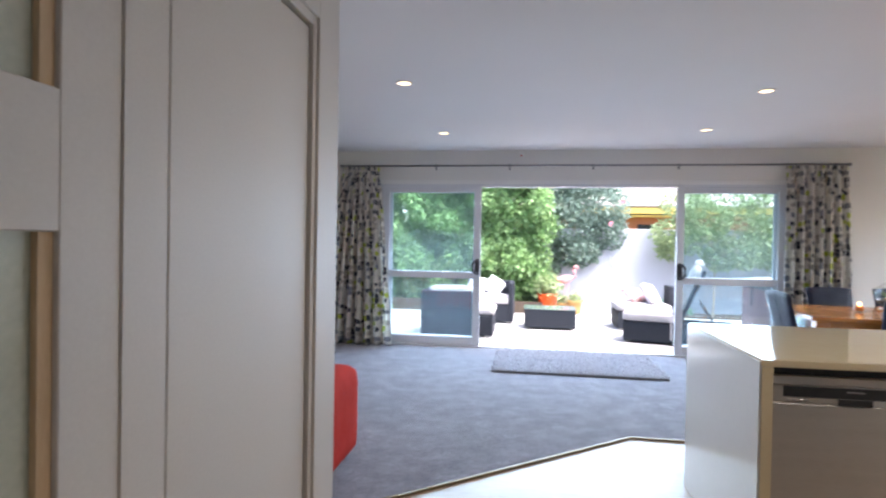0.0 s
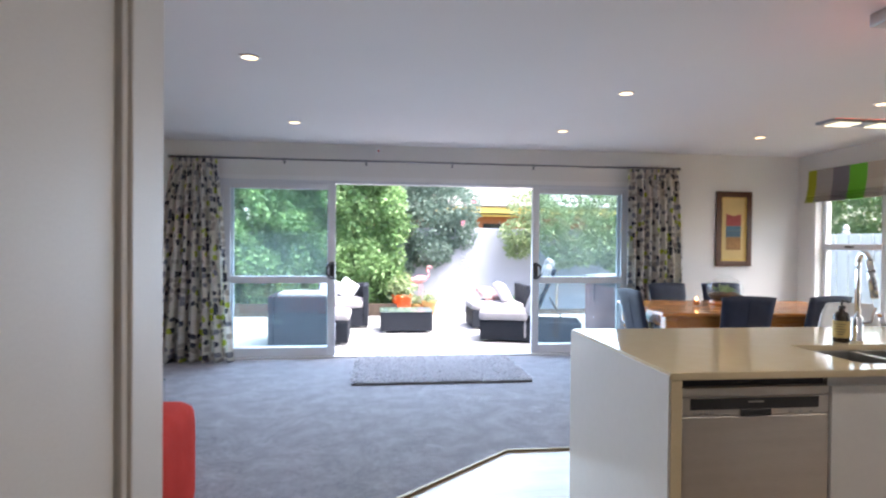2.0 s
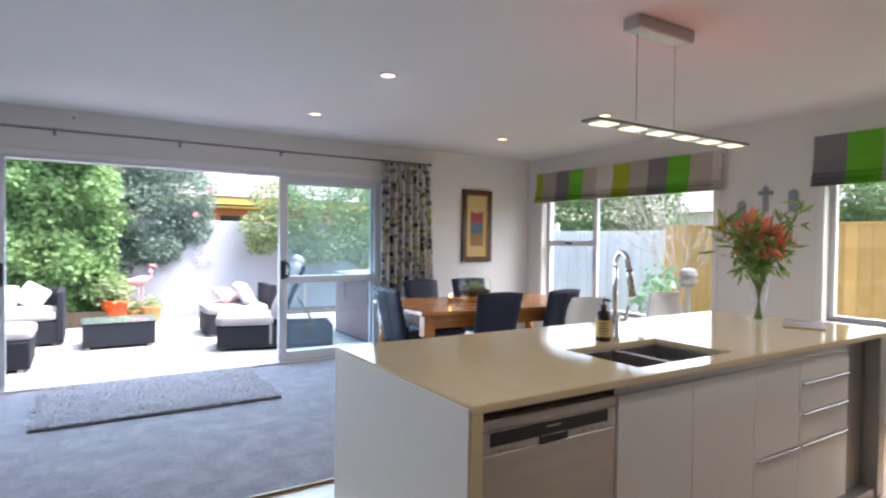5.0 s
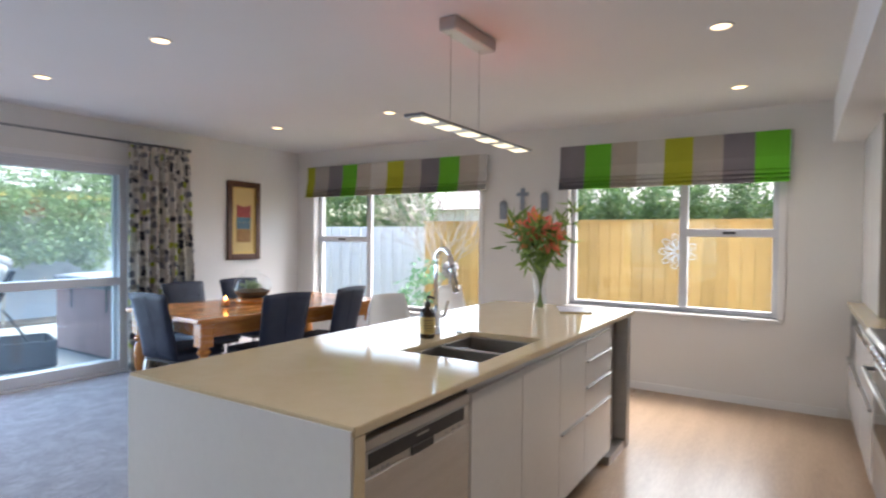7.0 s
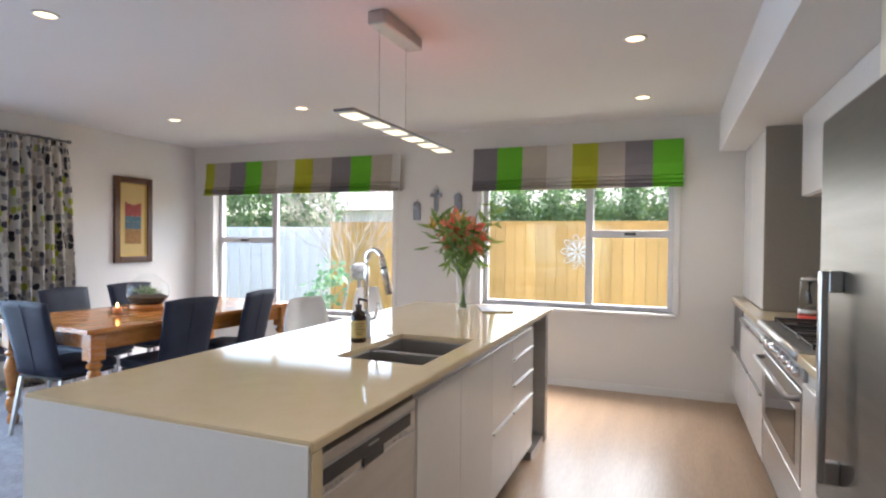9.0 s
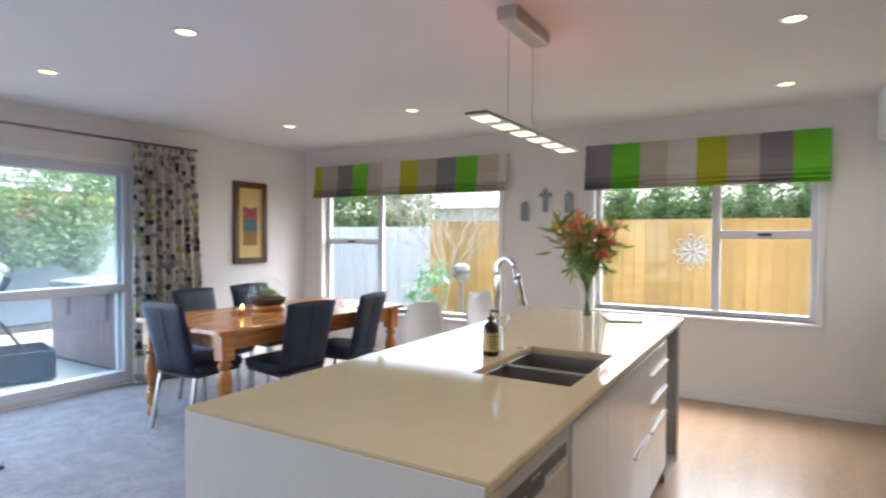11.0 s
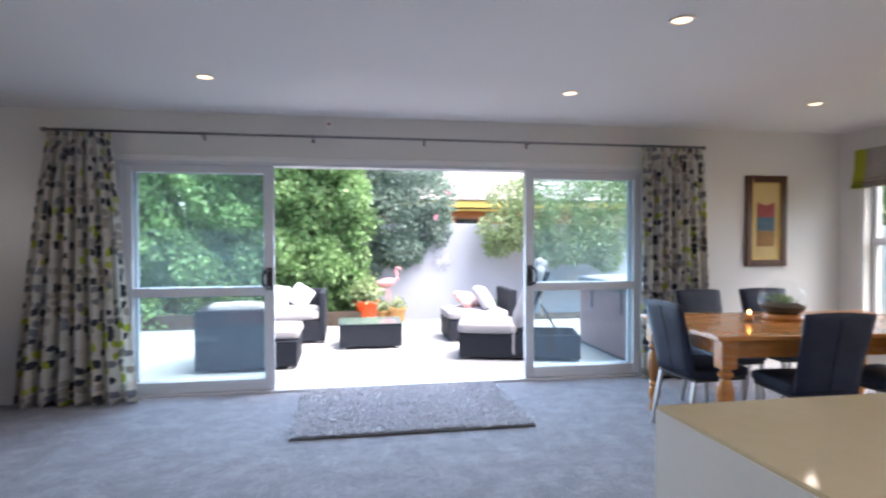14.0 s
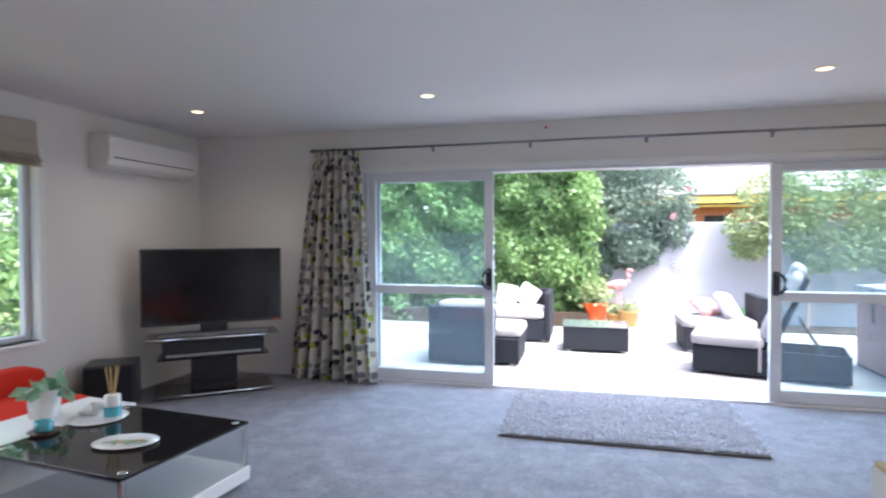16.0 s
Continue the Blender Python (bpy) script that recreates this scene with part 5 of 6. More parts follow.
for q in (-1, 1):
    part("end_panel", B(((-CX + 0.02, q * (CY - 0.012) - 0.006, 0.113), (CX - 0.03, q * (CY - 0.012) + 0.006, 0.342))), THICKGLASS, ct, "clear glass side")
    part("post", B(((CX - 0.026, q * (CY - 0.014) - 0.012, 0.112), (CX - 0.002, q * (CY - 0.014) + 0.012, 0.342)), bevel=0.002), CHROME, ct, "chrome corner post")
    for s_ in (-1, 1):
        part("glass_fixing", lathe([(0.022, 0.364), (0.022, 0.367), (0.018, 0.369), (0, 0.369)], 18, (s_ * (CX - 0.05), q * (CY - 0.05), 0)), CHROME, ct, "round chrome fixing", smooth=True)
part("white_block", B(((-CX - 0.42, -CY + 0.005, 0.113), (-CX - 0.004, CY + 0.06, 0.362)), bevel=0.006, seg=2), GLOSS, ct, "white gloss end block")
part("lower_shelf", B(((-CX - 0.42, -CY + 0.005, 0.035), (CX + 0.005, CY + 0.005, 0.112)), bevel=0.004), GLOSS, ct, "white gloss lower shelf")
part("plinth", B(((-CX - 0.36, -CY + 0.06, 0.0), (CX - 0.06, CY - 0.06, 0.035))), BLACK, ct)
CT = 0.372

pl = thing("potted_plant", "small green plant in a ribbed white pot", "potted plant", m=pose(-1.86, 4.60, CT) @ Matrix.Scale(1.22, 4))
bm = bmesh.new()
n_ = 40
rings = []
for r, z in ((0.062, 0), (0.072, 0.13), (0.066, 0.13), (0.060, 0.11)):
    rings.append([bm.verts.new((r * (1 + 0.018 * (i % 2)) * math.cos(2 * math.pi * i / n_), r * (1 + 0.018 * (i % 2)) * math.sin(2 * math.pi * i / n_), z)) for i in range(n_)])
for a, b in zip(rings, rings[1:]):
    for i in range(n_):
        bm.faces.new((a[i], a[(i + 1) % n_], b[(i + 1) % n_], b[i]))
bm.faces.new(rings[0][::-1])
part("pot", bm, CERAMIC, pl)
part("soil", lathe([(0.061, 0.105), (0, 0.112)], 18), SOIL, pl)
rng = np.random.default_rng(41)
leaf_mesh("leaves", np.array([0.02, 0, 0.14]) + rng.normal(size=(26, 3)) * np.array([0.05, 0.045, 0.02]), 0.10, SHRUB, pl, rng, droop=-0.2, aspect=0.6)

doily = thing("serving_plate", "round pale pink patterned plate on the coffee table", "plate", m=pose(-1.50, 4.63, CT) @ Matrix.Scale(1.22, 4))
part("plate", lathe([(0.09, 0), (0.125, 0.006), (0.127, 0.009), (0.09, 0.004), (0, 0.004)], 36), CERAMIC, doily, smooth=True)
dif = thing("reed_diffuser", "white and blue reed diffuser with thin reeds", "reed diffuser", m=pose(-1.42, 4.65, CT + 0.005) @ Matrix.Scale(1.22, 4))
part("jar", lathe([(0.034, 0), (0.036, 0.003), (0.036, 0.11), (0.02, 0.115), (0.018, 0.115)], 22), CERAMIC, dif, smooth=True)
part("blue_band", lathe([(0.0365, 0.012), (0.0365, 0.06)], 22, close=False), TEAL, dif, "blue glazed band", smooth=True)
for i in range(7):
    a = i * 0.9
    part("reed", tube([(0.005 * math.cos(a), 0.005 * math.sin(a), 0.08), (0.03 * math.cos(a), 0.03 * math.sin(a), 0.245)], 0.0022, 5), REED, dif)
fig = thing("figurine", "small white ceramic figurine on the round plate", "figurine", m=pose(-1.56, 4.66, CT + 0.005) @ Matrix.Scale(1.22, 4))
bm = bmesh.new()
for x, z, s in ((0, 0.03, 0.03), (-0.03, 0.022, 0.022), (0.035, 0.05, 0.02), (0.0, 0.055, 0.018), (-0.055, 0.015, 0.015)):
    bmesh.ops.create_icosphere(bm, subdivisions=2, radius=s, matrix=pose(x, 0.3 * x, z))
part("figure", bm, CERAMIC, fig, smooth=True)
tea = thing("tealight_holder", "teal glass tealight holder on a small dark dish", "candle holder", m=pose(-1.577, 4.36, CT) @ Matrix.Scale(1.22, 4))
part("dish", lathe([(0.05, 0), (0.065, 0.012), (0.06, 0.014), (0.03, 0.006), (0, 0.006)], 24), DARKWOOD, tea, smooth=True)
part("glass", lathe([(0.030, 0.008), (0.036, 0.02), (0.038, 0.055), (0.033, 0.055), (0.028, 0.014), (0, 0.012)], 22), TEAL, tea, smooth=True)
pt = thing("oval_platter", "white oval platter painted with a green leaf sprig", "plate", m=pose(-1.03, 4.34, CT, 0, 0, 18) @ Matrix.Scale(1.05, 4))
bm = lathe([(0.10, 0), (0.150, 0.010), (0.153, 0.013), (0.10, 0.006), (0, 0.006)], 40)
bmesh.ops.transform(bm, matrix=Matrix.Diagonal((1.0, 0.72, 1, 1)), verts=bm.verts)
part("platter", bm, CERAMIC, pt, smooth=True)
rng = np.random.default_rng(43)
for i in range(9):
    x = -0.07 + i * 0.017
    bm = bmesh.new()
    bmesh.ops.create_circle(bm, cap_ends=True, segments=10, radius=0.017, matrix=pose(x * 1.25, 0.02 * math.sin(i * 2.1), 0.0075 + i * 0.0003, 0, 0, i * 50) @ Matrix.Diagonal((1.6, 0.6, 1, 1)))
    part("painted_leaf", bm, (SHRUB, LILYLEAF, PALETREE, OCHRE)[i % 4], pt)

# television on its stand
tv = thing("television", "large black flat screen television on a stand, switched off", "television", m=pose(-2.10, 6.48, 0.008, 0, 0, 39))
part("screen", B(((-0.60, 0.0, 0.62), (0.60, 0.035, 1.31)), bevel=0.006), BLACK, tv)
part("display", B(((-0.585, -0.002, 0.645), (0.585, 0.0, 1.295))), SCREEN, tv, "dark glossy display")
part("neck", B(((-0.12, 0.0, 0.545), (0.12, 0.05, 0.64)), bevel=0.006), BLACK, tv)
part("foot", B(((-0.28, -0.10, 0.531), (0.28, 0.14, 0.545)), bevel=0.004), BLACK, tv)
part("power_light", B(((0.55, -0.004, 0.628), (0.56, -0.001, 0.634))), glow("power_led", (1.0, 0.05, 0.03), 0.8), tv, "tiny red standby light")
stand = thing("television_stand", "black glass and chrome three-shelf television stand", "television stand", m=pose(-2.10, 6.48, 0.008, 0, 0, 39))
for z, w, d0, d1 in ((0.515, 0.56, -0.17, 0.22), (0.325, 0.47, -0.10, 0.20), (0.025, 0.50, -0.20, 0.24)):
    sh = part("shelf", B(((-w, d0, z), (w, d1, z + 0.012)), bevel=0.002), BLACKGLASS, stand, "black glass shelf")
    if z != 0.325:
        part("shelf_edge", tube([(-w, d0 - 0.006, z + 0.006), (w, d0 - 0.006, z + 0.006)], 0.012, 10), CHROME, sh, "chrome front edge", smooth=True)
part("column", B(((-0.20, 0.02, 0.03), (0.20, 0.12, 0.325)), bevel=0.01, seg=2), BLACK, stand, "black central column")
part("back_spine", B(((-0.20, 0.185, 0.04), (0.20, 0.205, 0.515))), BLACK, stand)
for x in (-0.40, 0.40):
    part("strut", tube([(x * 0.95, 0.12, 0.335), (x * 1.15, 0.05, 0.515)], 0.010, 8), CHROME, stand, "slim chrome strut")
part("foot", B(((-0.46, -0.16, 0.0), (0.46, 0.22, 0.025))), BLACK, stand)
av = thing("media_player", "wide black media unit with a silver strip on the television stand", "media player", m=pose(-2.10, 6.48, 0.346, 0, 0, 39))
part("case", B(((-0.43, -0.09, 0.0), (0.43, 0.16, 0.150)), bevel=0.004), BLACK, av)
part("front_strip", B(((-0.40, -0.094, 0.014), (0.40, -0.0895, 0.036)), bevel=0.001), STEEL, av, "silver front strip")
tagged(part("set_top_box", B(((-0.19, -0.10, 0.046), (0.19, 0.015, 0.088)), bevel=0.004), BLACK, m=pose(-2.10, 6.48, 0.0, 0, 0, 39)), "small black box on the lowest glass shelf", "media player")
sb = thing("sound_bar", "slim grey sound bar under the television", "sound bar", m=pose(-2.10, 6.48, 0.545, 0, 0, 39))
part("case", B(((-0.45, -0.155, -0.008), (0.45, -0.105, 0.032)), bevel=0.008, seg=2), DARKSTEEL, sb)
sub = thing("subwoofer", "black box subwoofer on the carpet beside the wall", "loudspeaker", m=pose(-2.57, 5.80, 0.008, 0, 0, 36))
part("cabinet", B(((-0.19, -0.17, 0.015), (0.19, 0.17, 0.39)), bevel=0.02, seg=3), BLACK, sub)
part("grille", B(((-0.165, -0.178, 0.03), (0.165, -0.171, 0.375)), bevel=0.01, seg=2), material("speaker_cloth", (0.012, 0.013, 0.017), 0.9, fine=300, bump=0.3), sub, "dark cloth grille")
for x in (-0.15, 0.15):
    part("foot", B(((x - 0.02, -0.13, 0.0), (x + 0.02, 0.13, 0.015))), BLACK, sub)

# air conditioner
ac = thing("air_conditioner", "white wall-mounted air conditioner near the ceiling", "air conditioner", m=pose(XW + 0.002, 6.36, 2.00))
bm = bmesh.new()
prof = [(0.0, 0.0), (0.12, 0.0), (0.185, 0.035), (0.205, 0.09), (0.205, 0.25), (0.18, 0.285), (0.0, 0.285)]
sides = [[bm.verts.new((x, y, z)) for x, z in prof] for y in (-0.54, 0.54)]
for i in range(len(prof)):
    j = (i + 1) % len(prof)
    bm.faces.new((sides[0][i], sides[0][j], sides[1][j], sides[1][i]))
bm.faces.new(sides[0][::-1])
bm.faces.new(sides[1])
bmesh.ops.recalc_face_normals(bm, faces=bm.faces)
bmesh.ops.bevel(bm, geom=bm.edges[:], offset=0.008, segments=2, affect="EDGES")
part("case", bm, WHITEPLASTIC, ac)
part("front_panel", B(((0.204, -0.495, 0.10), (0.211, 0.495, 0.262)), bevel=0.003), WHITEPLASTIC, ac)
part("louvre", B(((-0.004, -0.44, -0.004), (0.05, 0.44, 0.004)), bevel=0.002), WHITEPLASTIC, ac, m=pose(0.14, 0, 0.022, 0, -30, 0))
part("air_slot", B(((0.203, -0.48, 0.086), (0.209, 0.48, 0.094))), BLACK, ac, "dark air slot")

# ================= outdoors =================
structure("ground", B(((-300, -300, GROUND - 0.2), (300, 300, GROUND)),), GRASS, "rough lawn and garden ground round the house", "ground")
DZT = -0.075
bed = structure("garden_bed", B(((-7.0, 12.0, GROUND), (1.2, 13.6, DZT - 0.01)), ((3.3, 11.7, GROUND), (7.0, 12.35, DZT + 0.03))), SOIL, "dark soil garden bed along the wall", "garden bed")
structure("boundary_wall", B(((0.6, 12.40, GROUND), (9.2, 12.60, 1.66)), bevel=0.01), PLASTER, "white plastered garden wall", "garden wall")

structure("garden_edging", B(((-7.0, 11.55, GROUND), (1.35, 11.62, 0.16))), SOIL, "low dark brown timber edging under the hedge", "garden edging")
wo = thing("wall_ornament", "round pale metal ornament fixed on the garden wall", "wall ornament", m=pose(2.75, 12.395, 0.95))
for i in range(8):
    part("petal", tube([(0.19 * math.cos(i * 0.785 + s) * r, -0.012, 0.19 * math.sin(i * 0.785 + s) * r) for s, r in ((0, 0.1), (-0.3, 0.6), (0, 1), (0.3, 0.6), (0, 0.1))], 0.008, 6), FENCEWHITE, wo)


def wicker_block(o, name, lo, hi, open_top=False):
    if not open_top:
        return part(name, B((lo, hi), bevel=0.012, seg=2), WICKER, o)
    t = 0.03
    return part(name, B((lo, (hi[0], hi[1], lo[2] + t)), ((lo[0], lo[1], lo[2]), (lo[0] + t, hi[1], hi[2])), ((hi[0] - t, lo[1], lo[2]), hi),
                        ((lo[0] + t, lo[1], lo[2]), (hi[0] - t, lo[1] + t, hi[2])), ((lo[0] + t, hi[1] - t, lo[2]), (hi[0] - t, hi[1], hi[2])), bevel=0.004), WICKER, o)


def feet(o, lo, hi):
    for x in (lo[0] + 0.06, hi[0] - 0.06):
        for y in (lo[1] + 0.06, hi[1] - 0.06):
            part("foot", B(((x - 0.025, y - 0.025, 0), (x + 0.025, y + 0.025, 0.03))), STEEL, o)


os1 = thing("outdoor_sofa", "charcoal wicker outdoor sofa with pale grey cushions on the deck", "outdoor sofa", m=pose(0, 0, DZT))
wicker_block(os1, "base", (-0.52, 8.45, 0.03), (0.46, 9.22, 0.32))
wicker_block(os1, "backrest", (-0.52, 8.38, 0.03), (0.20, 8.46, 0.68))
wicker_block(os1, "armrest", (-0.60, 8.38, 0.03), (-0.52, 9.22, 0.68))
part("seat_cushion", cushion((-0.10, 8.47, 0.32), (0.48, 9.23, 0.44), 0.02), CUSHION, os1, smooth=True)
part("seat_cushion", cushion((-0.51, 8.47, 0.32), (-0.11, 9.23, 0.44), 0.02), CUSHION, os1, smooth=True)
part("back_cushion", cushion((-0.50, 8.47, 0.44), (0.15, 8.62, 0.74), 0.02), CUSHION, os1, smooth=True)
feet(os1, (-0.58, 8.42), (0.44, 9.20))
os2 = thing("outdoor_sofa", "charcoal wicker corner seat with cushions and white pillows on the deck", "outdoor sofa", m=pose(-0.23, 0, DZT))
wicker_block(os2, "base", (0.05, 10.0, 0.03), (0.86, 10.75, 0.32))
wicker_block(os2, "backrest", (0.05, 10.75, 0.03), (0.94, 10.84, 0.70))
wicker_block(os2, "armrest", (0.86, 10.0, 0.03), (0.94, 10.75, 0.70))
part("seat_cushion", cushion((0.03, 9.98, 0.32), (0.86, 10.74, 0.46), 0.02), CUSHION, os2, smooth=True)
feet(os2, (0.07, 10.02), (0.90, 10.80))
for x, a, s in ((0.02, 8, 1.1), (0.34, -10, 0.9)):
    p_ = tagged(part("pillow", cushion((-0.16, -0.05, -0.16), (0.16, 0.05, 0.16), 0.0), PILLOW, smooth=True, m=pose(x, 10.63, DZT + 0.60, -18, a + (42 if s < 1 else 0), 0)), "white outdoor pillow leaning on the corner seat", "pillow", "outdoor pillows")
os3 = thing("outdoor_table", "low charcoal wicker table with a glass top on the deck", "outdoor table", m=pose(0, 0, DZT))
wicker_block(os3, "base", (0.91, 9.45, 0.03), (1.73, 10.05, 0.33))
gt = part("glass_top", B(((0.90, 9.44, 0.331), (1.74, 10.06, 0.339)), bevel=0.002), material("smoked_glass", (0.10, 0.14, 0.14), 0.05), os3)
feet(os3, (0.91, 9.45), (1.73, 10.05))

lo1 = thing("outdoor_lounger", "charcoal wicker lounger with a raised pale back and open storage box", "outdoor lounger", m=pose(2.33, 8.62, DZT, 0, 0, -15) @ Matrix.Diagonal((0.93, 1, 1, 1)) @ Matrix.Translation((-2.32, -8.42, 0)))
wicker_block(lo1, "base", (2.32, 8.42, 0.03), (3.10, 9.05, 0.31))
wicker_block(lo1, "storage_box", (3.10, 8.42, 0.03), (3.86, 9.05, 0.31), True)
part("seat_cushion", cushion((2.30, 8.40, 0.31), (3.06, 9.07, 0.45), 0.02), CUSHION, lo1, smooth=True)
part("back_cushion", cushion((-0.07, -0.32, -0.40), (0.07, 0.32, 0.40), 0.0), CUSHION, lo1, smooth=True, m=pose(3.22, 8.73, 0.76, 0, 24, 0))
part("head_roll", tube([(3.385, 8.47, 1.13), (3.385, 8.99, 1.13)], 0.075, 14), CUSHION, lo1, "pale rolled head cushion", smooth=True)
part("back_board", B(((-0.02, -0.31, -0.39), (0.02, 0.31, 0.37)), bevel=0.01), WICKER, lo1, m=pose(3.315, 8.73, 0.72, 0, 24, 0))
part("back_strut", tube([(3.40, 8.50, 0.62), (3.66, 8.50, 0.22)], 0.012, 8), BLACK, lo1)
part("back_strut", tube([(3.40, 8.96, 0.62), (3.66, 8.96, 0.22)], 0.012, 8), BLACK, lo1)
part("cushion_tie", B(((3.0, 8.395, 0.08), (3.03, 8.40, 0.34))), CUSHION, lo1)
feet(lo1, (2.34, 8.44), (3.84, 9.03))
lo2 = thing("outdoor_armchair", "charcoal wicker outdoor armchair with grey cushions", "outdoor armchair", m=pose(0, 0, DZT))
wicker_block(lo2, "base", (2.42, 9.75, 0.03), (3.30, 10.5, 0.31))
wicker_block(lo2, "backrest", (3.30, 9.75, 0.03), (3.40, 10.5, 0.72))
part("seat_cushion", cushion((2.40, 9.73, 0.31), (3.28, 10.5, 0.44), 0.02), CUSHION, lo2, smooth=True)
feet(lo2, (2.44, 9.77), (3.38, 10.48))
tagged(part("pillow", cushion((-0.21, -0.06, -0.19), (0.21, 0.06, 0.19), 0.0), material("grey_pillow", (0.50, 0.48, 0.52), 0.9, color2=(0.42, 0.40, 0.45), scale=6, fine=120, bump=0.15), smooth=True,
            m=pose(2.98, 9.98, DZT + 0.585, -34, 8, 58)), "plain grey pillow leaning in the outdoor armchair", "pillow", "outdoor pillows")
tagged(part("pillow", cushion((-0.19, -0.055, -0.17), (0.19, 0.055, 0.17), 0.0), material("floral_pillow", (0.74, 0.70, 0.68), 0.9, color2=(0.62, 0.12, 0.07), scale=9, fine=20, amount=0.45), smooth=True,
            m=pose(2.76, 10.12, DZT + 0.545, -58, 6, 40)), "pale pillow with a red floral print", "pillow", "outdoor pillows")


def pot_shape(r, h, rim=0.03):
    return lathe([(r * 0.70, 0), (r * 0.74, 0.01), (r * 0.95, h - rim), (r, h - rim), (r, h), (r * 0.90, h), (r * 0.86, h - 0.05), (0, h - 0.06)], 26)


po = thing("flower_pot", "bright orange glazed pot of green foliage on the deck", "potted plant", m=pose(1.34, 11.7, DZT))
part("pot", pot_shape(0.21, 0.40), ORANGE, po, smooth=True)
rng = np.random.default_rng(51)
leaf_mesh("foliage", np.array([0, 0, 0.52]) + rng.normal(size=(700, 3)) * np.array([0.10, 0.10, 0.10]), 0.09, PALETREE, po, rng, droop=0.1, aspect=0.6)
for x, y, r, h in ((1.64, 11.9, 0.12, 0.20), (1.88, 11.8, 0.15, 0.26)):
    p2 = thing("flower_pot", "small ochre pot of yellow-green plants by the wall", "potted plant", "small ochre pots", m=pose(x, y, DZT))
    part("pot", pot_shape(r, h, 0.02), OCHRE, p2, smooth=True)
    leaf_mesh("foliage", np.array([0, 0, h + 0.06]) + rng.normal(size=(160, 3)) * np.array([0.07, 0.07, 0.05]), 0.07, PALETREE, p2, rng)
fl = thing("flamingo_ornament", "pink plastic flamingo garden ornament on thin legs", "garden ornament", m=pose(1.74, 11.95, DZT) @ Matrix.Diagonal((0.95, 0.95, 0.92, 1)))
bm = bmesh.new()
bmesh.ops.create_uvsphere(bm, u_segments=16, v_segments=12, radius=0.14, matrix=pose(-0.04, 0, 0.74, 0, -12, 0) @ Matrix.Diagonal((1.25, 0.6, 0.62, 1)))
tube([(0.08, 0, 0.76), (0.16, 0, 0.82), (0.155, 0, 0.90), (0.12, 0, 0.96), (0.14, 0, 1.02), (0.19, 0, 1.02), (0.22, 0, 0.985)], 0.034, 10, bm, r2=0.024)
tube([(-0.16, 0, 0.75), (-0.25, 0, 0.70)], 0.05, 8, bm, r2=0.015)
for x in (-0.04, 0.02):
    tube([(x, 0, 0.0), (x, 0, 0.68)], 0.007, 6, bm)
part("figure", bm, PINK, fl, smooth=True)

SPAWOOD = material("rose_cladding", (0.46, 0.27, 0.255), 0.6, color2=(0.37, 0.21, 0.20), scale=4, fine=50, stretch=(1, 1, 6), per_object=0.06, bump=0.15)
SPACOVER = material("grey_vinyl", (0.33, 0.33, 0.36), 0.45, color2=(0.28, 0.28, 0.31), scale=5, fine=120, bump=0.15)
spa = thing("spa_pool", "square spa pool with rose timber cladding and a grey vinyl cover", "spa pool", m=pose(4.22, 7.72, DZT))
SW, SD, SH = 1.75, 1.72, 0.82
part("shell", B(((0.02, 0.02, 0.0), (SW - 0.02, SD - 0.02, SH))), BLACK, spa)
for i in range(12):
    y0 = 0.03 + i * (SD - 0.06) / 12
    part("cladding_board", B(((0.0, y0 + 0.002, 0.03), (0.02, y0 + (SD - 0.06) / 12 - 0.002, SH - 0.02)), bevel=0.003), SPAWOOD, spa)
    x0 = 0.03 + i * (SW - 0.06) / 12
    part("cladding_board", B(((x0 + 0.002, 0.0, 0.03), (x0 + (SW - 0.06) / 12 - 0.002, 0.02, SH - 0.02)), bevel=0.003), SPAWOOD, spa)
    part("cladding_board", B(((x0 + 0.002, SD - 0.02, 0.03), (x0 + (SW - 0.06) / 12 - 0.002, SD, SH - 0.02)), bevel=0.003), SPAWOOD, spa)
for x, y in ((0.0, 0.0), (0.0, SD - 0.03), (SW - 0.03, 0.0), (SW - 0.03, SD - 0.03)):
    part("corner_post", B(((x - 0.004, y - 0.004, 0.0), (x + 0.034, y + 0.034, SH - 0.02)), bevel=0.008, seg=2), SPAWOOD, spa)
part("rim", B(((-0.02, -0.02, SH - 0.02), (SW + 0.02, SD + 0.02, SH + 0.04)), bevel=0.02, seg=3), DARKSTEEL, spa, "dark moulded rim")
cover = part("cover", cushion((-0.03, -0.03, SH + 0.035), (SW + 0.03, SD / 2 - 0.005, SH + 0.125), 0.015), SPACOVER, spa, "padded grey cover", smooth=True)
part("cover", cushion((-0.03, SD / 2 + 0.005, SH + 0.035), (SW + 0.03, SD + 0.03, SH + 0.125), 0.015), SPACOVER, spa, "padded grey cover", smooth=True)
for y in (0.45, 1.25):
    part("strap", B(((-0.036, y, 0.55), (-0.030, y + 0.04, SH + 0.09)), bevel=0.001), BLACK, cover, "black fixing strap")


# trees and hedges
def limb(bm, p, d, length, r, depth, rng, spread=0.6):
    q = Vector(p) + Vector(d).normalized() * length
    mid = (Vector(p) + q) / 2 + Vector(rng.normal(size=3)) * length * 0.08
    tube([p, mid, q], r, 7, bm, r2=r * 0.6)
    ends = [q]
    if depth > 0:
        for _ in range(3):
            e = Vector(d).normalized() + Vector(rng.normal(size=3)) * spread
            ends += limb(bm, q, e, length * rng.uniform(0.6, 0.85), r * 0.58, depth - 1, rng, spread)
    return ends


